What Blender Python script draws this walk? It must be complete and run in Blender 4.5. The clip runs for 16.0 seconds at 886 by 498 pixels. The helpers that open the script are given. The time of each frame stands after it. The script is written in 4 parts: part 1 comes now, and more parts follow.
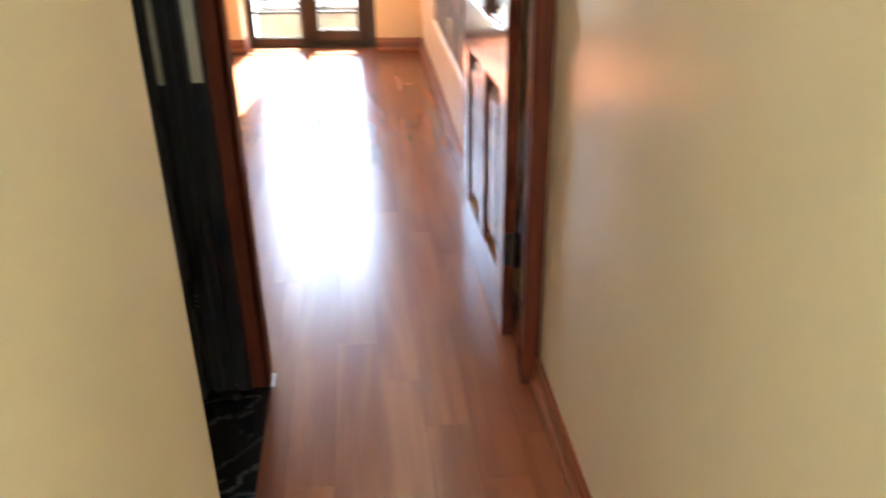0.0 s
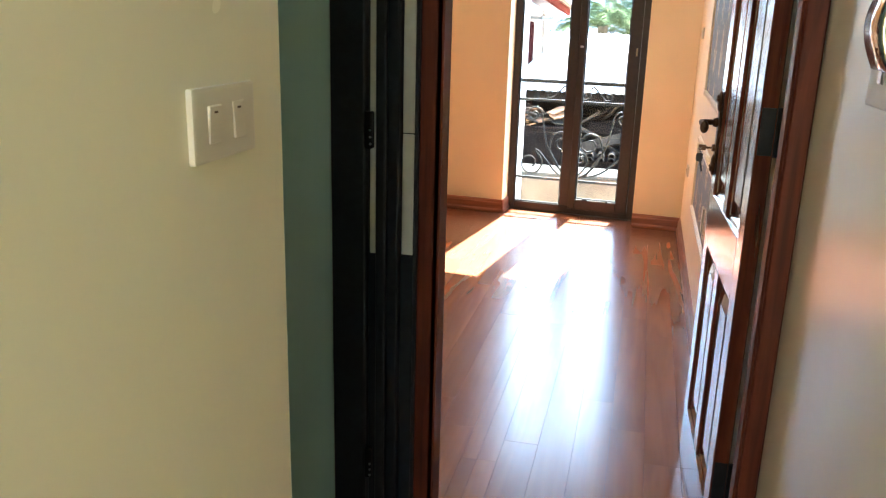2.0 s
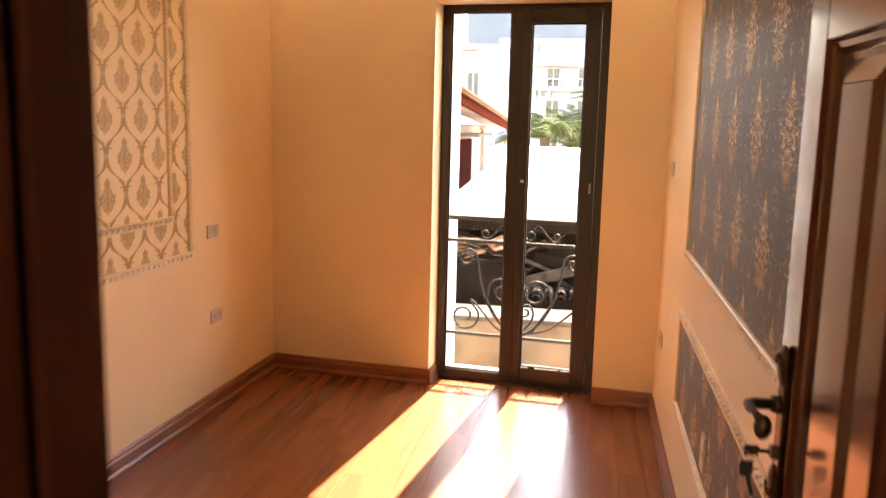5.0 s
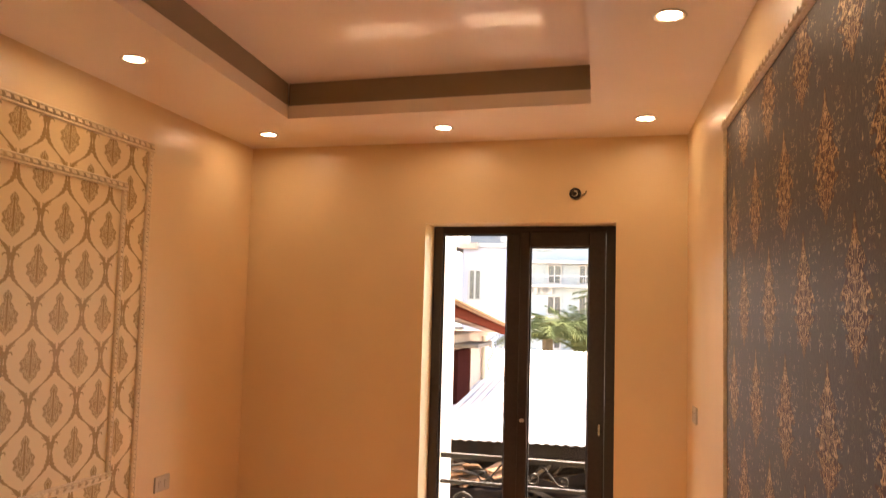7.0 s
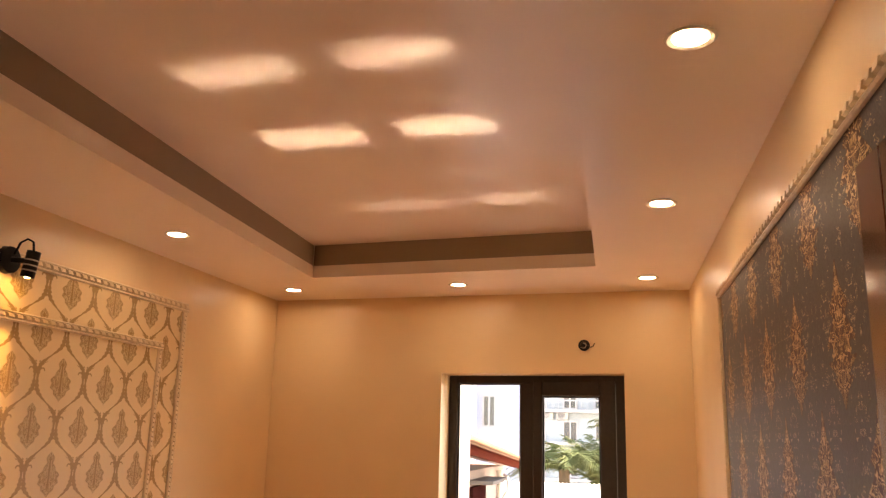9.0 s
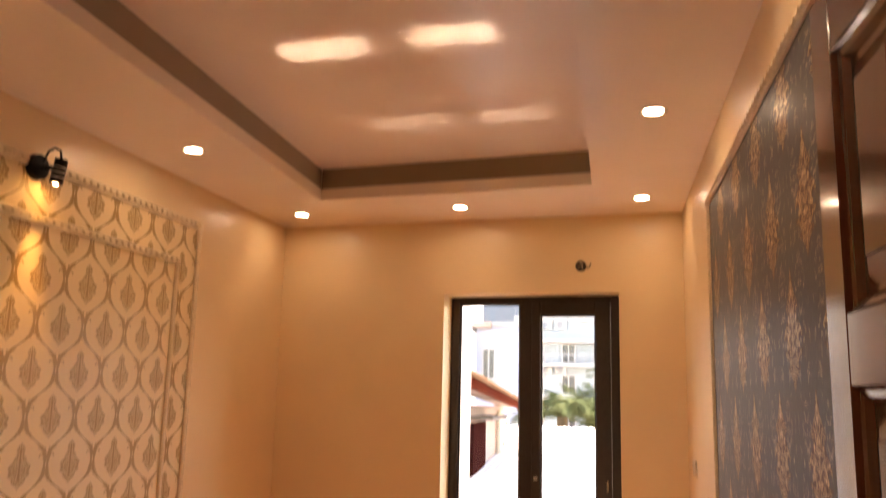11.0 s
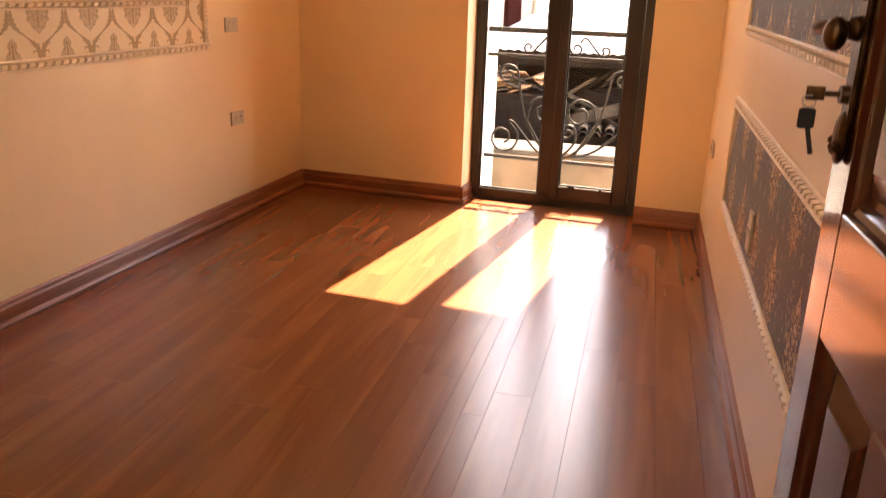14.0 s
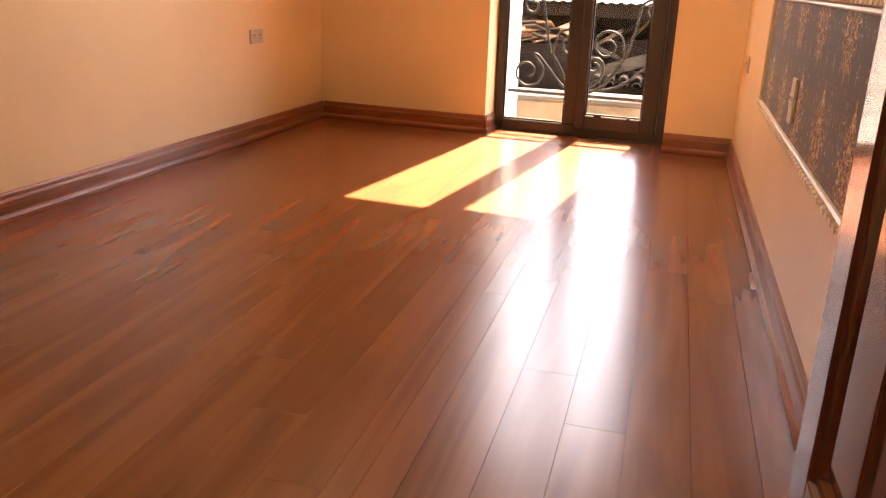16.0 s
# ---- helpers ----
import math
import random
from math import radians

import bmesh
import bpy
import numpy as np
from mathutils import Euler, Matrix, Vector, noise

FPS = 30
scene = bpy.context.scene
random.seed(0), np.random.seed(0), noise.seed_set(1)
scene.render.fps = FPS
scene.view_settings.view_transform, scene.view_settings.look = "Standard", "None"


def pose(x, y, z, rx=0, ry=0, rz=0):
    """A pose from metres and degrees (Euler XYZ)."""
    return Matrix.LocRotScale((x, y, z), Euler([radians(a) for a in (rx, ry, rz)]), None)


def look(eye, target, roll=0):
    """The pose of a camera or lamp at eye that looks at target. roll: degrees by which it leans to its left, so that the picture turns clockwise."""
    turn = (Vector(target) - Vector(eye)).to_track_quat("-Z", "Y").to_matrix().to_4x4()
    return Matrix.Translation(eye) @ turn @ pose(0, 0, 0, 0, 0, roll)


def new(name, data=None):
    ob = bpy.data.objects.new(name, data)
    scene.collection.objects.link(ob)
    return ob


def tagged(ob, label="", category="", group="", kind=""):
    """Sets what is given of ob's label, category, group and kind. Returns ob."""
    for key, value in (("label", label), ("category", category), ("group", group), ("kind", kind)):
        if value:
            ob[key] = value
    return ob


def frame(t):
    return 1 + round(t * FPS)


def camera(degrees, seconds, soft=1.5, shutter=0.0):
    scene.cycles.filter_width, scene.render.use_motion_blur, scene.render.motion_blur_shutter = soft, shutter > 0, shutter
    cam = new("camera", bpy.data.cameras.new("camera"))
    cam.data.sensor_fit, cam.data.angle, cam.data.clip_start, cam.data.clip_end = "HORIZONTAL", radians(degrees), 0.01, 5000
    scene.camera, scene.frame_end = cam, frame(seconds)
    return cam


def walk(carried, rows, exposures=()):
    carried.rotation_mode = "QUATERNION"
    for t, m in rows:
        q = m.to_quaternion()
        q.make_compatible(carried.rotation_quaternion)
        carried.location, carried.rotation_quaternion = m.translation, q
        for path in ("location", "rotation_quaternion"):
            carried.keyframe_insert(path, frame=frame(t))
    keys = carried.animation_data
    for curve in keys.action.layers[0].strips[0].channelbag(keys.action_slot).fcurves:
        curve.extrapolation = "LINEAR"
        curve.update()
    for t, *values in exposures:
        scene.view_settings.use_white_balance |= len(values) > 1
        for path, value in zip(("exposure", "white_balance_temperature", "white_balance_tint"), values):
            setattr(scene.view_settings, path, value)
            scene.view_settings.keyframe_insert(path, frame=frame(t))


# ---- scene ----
cam = camera(57.0, 16.0, soft=1.25, shutter=0.5)
PATH = [
    (0, (0.136, -0.059, 1.419), (0.307, 1.718, 0.519), -0.8),
    (0.5, (0.193, 0.060, 1.402), (-0.025, 1.882, 0.607), 0.5),
    (1, (0.216, 0.076, 1.445), (-0.209, 1.905, 0.753), 1.3),
    (1.5, (0.248, 0.077, 1.466), (-0.195, 1.935, 0.872), 1.6),
    (2, (0.264, 0.097, 1.465), (-0.182, 1.966, 0.910), 1.6),
    (2.5, (0.268, 0.100, 1.470), (-0.176, 1.972, 0.926), 1.6),
    (3, (0.289, 0.170, 1.500), (-0.132, 2.060, 0.999), 1.9),
    (3.2, (0.308, 0.233, 1.513), (-0.106, 2.127, 1.024), 2),
    (5.3, (0.163, 1.657, 1.596), (-0.177, 3.609, 1.330), 1.4),
    (5.5, (0.161, 1.781, 1.599), (-0.185, 3.737, 1.365), 1.4),
    (6, (0.143, 1.969, 1.666), (-0.202, 3.936, 1.566), 1.5),
    (6.5, (0.147, 1.990, 1.746), (-0.209, 3.957, 1.794), 1.5),
    (7, (0.148, 1.970, 1.795), (-0.217, 3.930, 1.955), 1.6),
    (7.5, (0.152, 1.932, 1.858), (-0.224, 3.883, 2.085), 1.6),
    (8, (0.158, 1.847, 1.907), (-0.232, 3.784, 2.219), 1.5),
    (8.5, (0.161, 1.777, 1.922), (-0.232, 3.692, 2.339), 1.6),
    (8.7, (0.170, 1.753, 1.928), (-0.226, 3.661, 2.381), 1.5),
    (10.8, (0.200, 1.590, 1.724), (-0.193, 3.503, 2.155), 1.4),
    (11, (0.197, 1.583, 1.697), (-0.199, 3.511, 2.051), 1.4),
    (11.5, (0.199, 1.592, 1.636), (-0.207, 3.545, 1.794), 1.6),
    (12, (0.189, 1.616, 1.559), (-0.222, 3.572, 1.503), 1.7),
    (12.5, (0.234, 1.642, 1.419), (-0.201, 3.577, 1.163), 1.7),
    (13, (0.245, 1.669, 1.328), (-0.189, 3.571, 0.886), 1.8),
    (13.5, (0.246, 1.671, 1.257), (-0.191, 3.543, 0.704), 1.9),
    (14, (0.249, 1.658, 1.194), (-0.193, 3.510, 0.584), 1.9),
    (14.5, (0.245, 1.637, 1.101), (-0.205, 3.484, 0.478), 1.9),
    (15, (0.239, 1.644, 0.999), (-0.223, 3.484, 0.366), 1.9),
    (15.5, (0.251, 1.659, 0.883), (-0.227, 3.495, 0.250), 1.8),
    (16, (0.258, 1.664, 0.842), (-0.232, 3.495, 0.206), 2),
]
EXPOSURE = [(0.0, 4.85, 6400, 11), (0.5, 4.78, 7300, 15), (1.0, 4.55, 6300, 8), (1.6, 4.45, 5700, 4), (3.2, 4.45, 5900, 7), (5.3, 3.75, 9000, 26), (6.3, 3.5, 9200, 27), (8.5, 3.5, 9000, 29), (11.0, 3.5, 8700, 29), (12.6, 3.58, 8700, 27), (14.0, 3.85, 9500, 30), (16.0, 4.12, 9500, 31)]
walk(cam, [(t, look(eye, target, roll)) for t, eye, target, roll in PATH], EXPOSURE)

# ---------------------------------------------------------------- light
SUN_TO = Vector((0.126, 0.815, 1.0)).normalized()
world = bpy.data.worlds.new("sky")
scene.world = world
world.use_nodes = True
wn = world.node_tree
sky = wn.nodes.new("ShaderNodeTexSky")
sky.sky_type, sky.sun_disc = "NISHITA", False
sky.sun_elevation, sky.sun_rotation = radians(50.4), radians(9.3)
wn.links.new(sky.outputs[0], wn.nodes["Background"].inputs["Color"])
wn.nodes["Background"].inputs["Strength"].default_value = 0.15
sun = new("sun", bpy.data.lights.new("sun", "SUN"))
sun.data.energy, sun.data.angle, sun.data.color = 5.0, radians(0.6), (1.0, 0.93, 0.82)
sun.matrix_world = look(SUN_TO * 30, (0, 0, 0))


def area_lamp(name, m, w, h, power, color):
    lamp = new(name, bpy.data.lights.new(name, "AREA"))
    lamp.data.shape, lamp.data.size, lamp.data.size_y = "RECTANGLE", w, h
    lamp.data.energy, lamp.data.color = power, color
    lamp.matrix_world = m
    return lamp


# area lamps added outside, beaming through the balcony door as stand-in ceiling sun patches
def ceiling_patch_lamp(foot, target, depth, power):
    lamp = area_lamp("ceiling_patch_lamp", look(foot, target), 1.05, depth, power, (1.0, 0.88, 0.76))
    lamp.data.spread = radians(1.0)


ceiling_patch_lamp((0.04, 8.62, -0.035), (-0.54, 3.585, 2.874), 0.050, 0.040)
ceiling_patch_lamp((0.05, 8.32, -0.035), (-0.49, 4.03, 2.874), 0.150, 0.095)
ceiling_patch_lamp((0.03, 8.48, -0.035), (-0.39, 4.85, 2.874), 0.160, 0.028)


# ---------------------------------------------------------------- node helper
class Sock:
    """A value in a node tree, with arithmetic."""

    def __init__(self, tree, out):
        self.tree, self.out = tree, out

    def op(self, kind, *others):
        n = self.tree.nodes.new("ShaderNodeMath")
        n.operation = kind
        for i, v in enumerate((self, *others)):
            if isinstance(v, Sock):
                self.tree.links.new(v.out, n.inputs[i])
            else:
                n.inputs[i].default_value = v
        return Sock(self.tree, n.outputs[0])

    def __add__(self, o): return self.op("ADD", o)
    def __sub__(self, o): return self.op("SUBTRACT", o)
    def __mul__(self, o): return self.op("MULTIPLY", o)
    def __truediv__(self, o): return self.op("DIVIDE", o)
    def sin(self): return self.op("SINE")
    def cos(self): return self.op("COSINE")
    def abs(self): return self.op("ABSOLUTE")
    def frac(self): return self.op("FRACT")
    def hi(self, o): return self.op("MAXIMUM", o)
    def lo(self, o): return self.op("MINIMUM", o)

    def band(self, a, b):
        """1 below a, 0 above b, smooth between."""
        n = self.tree.nodes.new("ShaderNodeMapRange")
        n.interpolation_type = "SMOOTHSTEP"
        self.tree.links.new(self.out, n.inputs["Value"])
        n.inputs["From Min"].default_value, n.inputs["From Max"].default_value = a, b
        n.inputs["To Min"].default_value, n.inputs["To Max"].default_value = 1, 0
        return Sock(self.tree, n.outputs[0])


class Mat:
    """A Principled material with helpers for procedural colour and relief."""

    def __init__(self, name, color=(0.8, 0.8, 0.8), rough=0.5, metal=0.0, spec=0.5, coat=0.0):
        self.m = bpy.data.materials.new(name)
        self.m.use_nodes = True
        self.t = self.m.node_tree
        self.b = self.t.nodes["Principled BSDF"]
        self.b.inputs["Base Color"].default_value = (*color, 1)
        self.b.inputs["Roughness"].default_value = rough
        self.b.inputs["Metallic"].default_value = metal
        self.b.inputs["Specular IOR Level"].default_value = spec
        self.b.inputs["Coat Weight"].default_value = coat
        self.b.inputs["Coat Roughness"].default_value = 0.08

    def pos(self, scale=(1, 1, 1), local=False, shift=None):
        if local:
            src = self.t.nodes.new("ShaderNodeTexCoord").outputs["Object"]
        else:
            src = self.t.nodes.new("ShaderNodeNewGeometry").outputs["Position"]
        n = self.t.nodes.new("ShaderNodeVectorMath")
        n.operation = "MULTIPLY"
        self.t.links.new(src, n.inputs[0])
        n.inputs[1].default_value = scale
        out = n.outputs[0]
        if shift is not None:
            a = self.t.nodes.new("ShaderNodeVectorMath")
            a.operation = "ADD"
            self.t.links.new(out, a.inputs[0])
            c = self.t.nodes.new("ShaderNodeCombineXYZ")
            for i in range(3):
                self.t.links.new(shift.out, c.inputs[i])
            self.t.links.new(c.outputs[0], a.inputs[1])
            out = a.outputs[0]
        return out

    def axis(self, i, local=False):
        n = self.t.nodes.new("ShaderNodeSeparateXYZ")
        self.t.links.new(self.pos(local=local), n.inputs[0])
        return Sock(self.t, n.outputs[i])

    def random(self):
        return Sock(self.t, self.t.nodes.new("ShaderNodeObjectInfo").outputs["Random"])

    def island(self):
        return Sock(self.t, self.t.nodes.new("ShaderNodeNewGeometry").outputs["Random Per Island"])

    def noise(self, scale, stretch=(1, 1, 1), detail=4, local=False, shift=None, dist=0.0):
        n = self.t.nodes.new("ShaderNodeTexNoise")
        n.inputs["Scale"].default_value, n.inputs["Detail"].default_value = scale, detail
        n.inputs["Distortion"].default_value = dist
        self.t.links.new(self.pos(stretch, local, shift), n.inputs["Vector"])
        return Sock(self.t, n.outputs["Fac"])

    def mix(self, fac, a, b):
        n = self.t.nodes.new("ShaderNodeMix")
        n.data_type = "RGBA"
        self.t.links.new(fac.out, n.inputs["Factor"])
        for i, v in ((6, a), (7, b)):
            if isinstance(v, tuple):
                n.inputs[i].default_value = (*v, 1)
            else:
                self.t.links.new(v, n.inputs[i])
        return n.outputs[2]

    def color(self, out):
        self.t.links.new(out, self.b.inputs["Base Color"])
        return self

    def rough(self, s):
        self.t.links.new(s.out, self.b.inputs["Roughness"])
        return self

    def bump(self, s, strength=0.2, dist=0.002):
        n = self.t.nodes.new("ShaderNodeBump")
        n.inputs["Strength"].default_value, n.inputs["Distance"].default_value = strength, dist
        self.t.links.new(s.out, n.inputs["Height"])
        self.t.links.new(n.outputs[0], self.b.inputs["Normal"])
        return self


def paint(name, color, rough, vary=0.06, relief=0.12):
    """Rolled wall paint: faint cloudy tone and orange-peel relief."""
    m = Mat(name, color, rough)
    big = m.noise(1.7, detail=3).band(0.35, 0.65)
    m.color(m.mix(big, color, tuple(c * (1 - vary) for c in color)))
    m.bump(m.noise(160, detail=3) + m.noise(6, detail=2) * 1.5, relief, 0.001)
    m.rough(m.noise(4, detail=3) * 0.15 + (rough - 0.075))
    return m.m


def wood(name, dark, light, rough, grain=60, along=2, local=True, coat=0.0, relief=0.08):
    m = Mat(name, light, rough, coat=coat)
    st = [1.0, 1.0, 1.0]
    st[along] = 0.06
    g = m.noise(grain, tuple(st), 5, local, dist=0.4)
    v = m.noise(6, tuple(st), 3, local)
    m.color(m.mix((g * 0.6 + v * 0.6 - 0.1).band(0.35, 0.7), dark, light))
    m.bump(g, relief, 0.0008)
    return m.m


def plain(name, color, rough=0.5, metal=0.0, vary=0.08, scale=30, relief=0.05, coat=0.0):
    m = Mat(name, color, rough, metal, coat=coat)
    n = m.noise(scale, detail=4, local=True)
    m.color(m.mix(n.band(0.35, 0.65), color, tuple(c * (1 - vary) for c in color)))
    m.bump(n, relief, 0.001)
    m.rough(m.noise(scale * 0.4, detail=3, local=True) * 0.2 + max(rough - 0.1, 0.02))
    return m.m


WALL = paint("cream_wall_paint", (0.86, 0.66, 0.40), 0.34, 0.06, 0.06)
HALL = paint("hall_wall_paint", (0.80, 0.74, 0.54), 0.24, 0.06, 0.05)
# tray side: a darker, greyer tone than the ceiling
TAUPE = paint("taupe_tray_tone", (0.34, 0.27, 0.19), 0.5, 0.06, 0.06)
CEIL = paint("ceiling_paint", (0.93, 0.82, 0.71), 0.34, 0.04, 0.06)
TEAL = paint("teal_wall_paint", (0.56, 0.76, 0.68), 0.45)
WHITE_OUT = paint("white_render", (0.86, 0.85, 0.83), 0.7, 0.06, 0.3)
SKIRT = wood("skirting_laminate", (0.16, 0.045, 0.016), (0.30, 0.10, 0.040), 0.32, 50, 1, False, relief=0.03)
SKIRT_X = wood("skirting_laminate_across", (0.16, 0.045, 0.016), (0.30, 0.10, 0.040), 0.32, 50, 0, False, relief=0.03)
MAHOG = wood("varnished_mahogany", (0.035, 0.008, 0.005), (0.105, 0.024, 0.011), 0.2, 45, 2, True, 0.6, 0.04)
MAHOG_D = wood("dark_mahogany_frame", (0.050, 0.011, 0.006), (0.135, 0.030, 0.012), 0.5, 45, 2, True, 0.0, 0.04)
ALU = plain("bronze_aluminium", (0.040, 0.030, 0.024), 0.42, 0.3, 0.15, 60)
BLACK_ALU = plain("black_aluminium", (0.024, 0.027, 0.032), 0.38, 0.3, 0.2, 60)
RUBBER = plain("black_gasket", (0.01, 0.01, 0.01), 0.7)
IRON = plain("black_iron_paint", (0.012, 0.011, 0.010), 0.55, 0.0, 0.3, 80, 0.2)
BRONZE = plain("antique_bronze", (0.10, 0.055, 0.028), 0.35, 0.9, 0.4, 90, 0.3)
STEEL = plain("steel", (0.55, 0.54, 0.52), 0.3, 1.0, 0.1)
CHROME = Mat("chrome_wrap", (0.85, 0.85, 0.85), 0.12, 1.0)
CHROME.bump(CHROME.noise(45, detail=2, local=True), 0.5, 0.004)
CHROME = CHROME.m
PLASTIC = plain("white_plastic", (0.60, 0.54, 0.43), 0.42, 0, 0.04, 20, 0.02)
TILE_W = plain("white_glazed_tile", (0.80, 0.80, 0.79), 0.12, 0, 0.06, 12, 0.0, 1.0)
BLACK = plain("black_lamp_metal", (0.012, 0.012, 0.012), 0.45, 0.2, 0.2, 50)
MOULD = plain("cream_moulding_paint", (0.88, 0.73, 0.51), 0.4, 0, 0.12, 60, 0.1)
KEYMAT = plain("dark_key_plastic", (0.015, 0.015, 0.015), 0.5)


def glow(name, color, power):
    m = bpy.data.materials.new(name)
    m.use_nodes = True
    b = m.node_tree.nodes["Principled BSDF"]
    b.inputs["Base Color"].default_value = (*color, 1)
    b.inputs["Emission Color"].default_value = (*color, 1)
    b.inputs["Emission Strength"].default_value = power
    return m


LED = glow("led_diffuser", (1.0, 0.86, 0.66), 8.5)
BULB = glow("warm_bulb", (1.0, 0.62, 0.22), 30.0)


def glass_material(name, tint):
    m = bpy.data.materials.new(name)
    m.use_nodes = True
    t = m.node_tree
    t.nodes.clear()
    out = t.nodes.new("ShaderNodeOutputMaterial")
    mixer = t.nodes.new("ShaderNodeMixShader")
    clear = t.nodes.new("ShaderNodeBsdfTransparent")
    clear.inputs[0].default_value = (*tint, 1)
    gloss = t.nodes.new("ShaderNodeBsdfGlossy")
    gloss.inputs["Roughness"].default_value = 0.02
    face = t.nodes.new("ShaderNodeLayerWeight")
    gain = Sock(t, face.outputs["Facing"]).op("POWER", 4.0) * 0.8 + 0.035
    t.links.new(gain.out, mixer.inputs[0])
    t.links.new(clear.outputs[0], mixer.inputs[1])
    t.links.new(gloss.outputs[0], mixer.inputs[2])
    t.links.new(mixer.outputs[0], out.inputs[0])
    return m


GLASS = glass_material("window_glass", (0.93, 0.95, 0.94))
FROST = plain("frosted_glass", (0.55, 0.55, 0.46), 0.45)


def plank_material():
    """Red-brown laminate with long grain; each plank a little different."""
    m = Mat("red_brown_laminate", (0.3, 0.1, 0.04), 0.22, spec=0.78)
    r = m.random()
    sh = r * 37.0
    fine = m.noise(36, (1, 0.035, 1), 2, False, sh, 0.3)
    broad = m.noise(9, (1, 0.10, 1), 3, False, sh, 0.8)
    base = m.mix(broad.band(0.34, 0.66), (0.250, 0.078, 0.028), (0.158, 0.045, 0.016))
    col = m.mix((fine.band(0.30, 0.62)) * 0.18, base, (0.105, 0.029, 0.010))
    tone = m.mix(r * 0.40, col, (0.195, 0.061, 0.021))
    m.color(tone)
    m.bump(fine + broad * 0.3, 0.003, 0.0004)
    m.rough(fine * 0.05 + 0.225)
    return m.m


PLANK = plank_material()
STONE = Mat("black_marble", (0.012, 0.012, 0.013), 0.15)
vein = (STONE.noise(3, detail=6, dist=2.0) - 0.5).abs().band(0.0, 0.02)
STONE.color(STONE.mix(vein, (0.012, 0.012, 0.013), (0.09, 0.088, 0.082)))
STONE = STONE.m


def ogee_paper():
    """Cream wallpaper with an ogee lattice of vines and a gold flower in every cell (half-drop repeat)."""
    W, H = 0.2655, 0.3430
    m = Mat("cream_gold_damask_paper", (0.8, 0.68, 0.45), 0.5)
    y, z = m.axis(1), m.axis(2)
    u0, v0 = (y - 4.606) / W, (z - 1.586) / H
    tau = 2 * math.pi
    wob = m.noise(60, detail=2) * 0.016 - 0.008
    # two mirrored wavy lines make the lattice, nearly touching at the necks
    s = (v0 * tau).cos() * 0.250 - (v0 * tau * 3).cos() * 0.030
    l1 = (u0 - s + 0.25 + wob).frac() - 0.5
    l2 = (u0 + s + 0.75 + wob).frac() - 0.5
    near = l1.abs().lo(l2.abs())
    # leafy strokes that swell between the necks
    flank = (v0 * tau * 2).sin()
    teeth = (v0 * tau * 22).sin() * 0.30 + 0.75
    width = flank.abs() * teeth * 0.036 + 0.013
    vine = (near - width).band(-0.004, 0.012)
    # curls that leave the thin stems
    p = ((v0 * 2 + 0.36).frac() - 0.5) * (H / W / 2)
    q = near - 0.072
    curl = ((q * q + p * p).op("SQRT") - 0.044).abs().band(0.005, 0.015) * (p * -1.0 + q * 0.4).band(0.0, 0.020)
    p2 = ((v0 * 2 + 0.13).frac() - 0.5) * (H / W / 2)
    q2 = near - 0.052
    curl = curl.hi(((q2 * q2 + p2 * p2).op("SQRT") - 0.024).abs().band(0.004, 0.012) * (p2 + q2 * 0.5).band(0.0, 0.015))
    # bud at every neck
    nv = ((v0 * 2).frac() - 0.5).abs() * -1.0 + 0.5
    neck = (near * near * 9 + nv * nv).op("SQRT").band(0.050, 0.085) * (l1.abs().hi(l2.abs())).band(0.04, 0.10)

    def flower(du, dv):
        uu, vv = (u0 + du + 0.5).frac() - 0.5, (v0 + dv + 0.5).frac() - 0.5
        ua = uu.abs()
        vn = vv / 0.235
        va = vn.abs()
        # a bulb with a pointed foot and a small crown on top
        bulb = (((vn + 0.18) / 0.80).abs().op("POWER", 1.7) * -1.0 + 1.0) * 0.215
        crown = (((vn - 0.66) / 0.36).abs().op("POWER", 1.6) * -1.0 + 1.0) * 0.085
        half = bulb.hi(crown).hi(0.001) * ((vn * 17.0 + ua * 9.0).sin() * 0.10 + 0.92)
        body = (ua - half).band(-0.010, 0.018) * va.band(0.97, 1.05)
        ring = ua / half
        c = m.t.nodes.new("ShaderNodeCombineXYZ")
        m.t.links.new((ua * (W * 62)).out, c.inputs[0])
        m.t.links.new((vv * (H * 50)).out, c.inputs[1])
        n = m.t.nodes.new("ShaderNodeTexNoise")
        n.inputs["Scale"].default_value, n.inputs["Detail"].default_value, n.inputs["Distortion"].default_value = 1.0, 1.0, 0.8
        m.t.links.new(c.outputs[0], n.inputs["Vector"])
        lace = ((Sock(m.t, n.outputs["Fac"]) * 5.0 - ring * 0.8).frac() - 0.5).abs().band(0.14, 0.26)
        stem = ua.band(0.012, 0.022) * va.band(0.6, 0.75)
        rim = ring.band(0.72, 0.86) * -1.0 + 1.0
        return body * (lace * 0.55 + 0.40).hi(rim * 0.62).hi(stem * 0.95)

    motif = flower(0, 0).hi(flower(0.5, 0.5))
    grain = m.noise(420, detail=2)
    mask = (motif * 0.95).hi(vine * 0.85).hi(curl * 0.8).hi(neck * 0.8) * (grain * 0.5 + 0.75)
    paper = m.mix(m.noise(3, detail=3), (0.83, 0.66, 0.39), (0.78, 0.60, 0.34))
    m.color(m.mix(mask.op("MINIMUM", 1.0), paper, (0.300, 0.158, 0.022)))
    m.bump(mask + grain * 0.2, 0.35, 0.0015)
    m.rough(mask * -0.12 + 0.5)
    return m.m


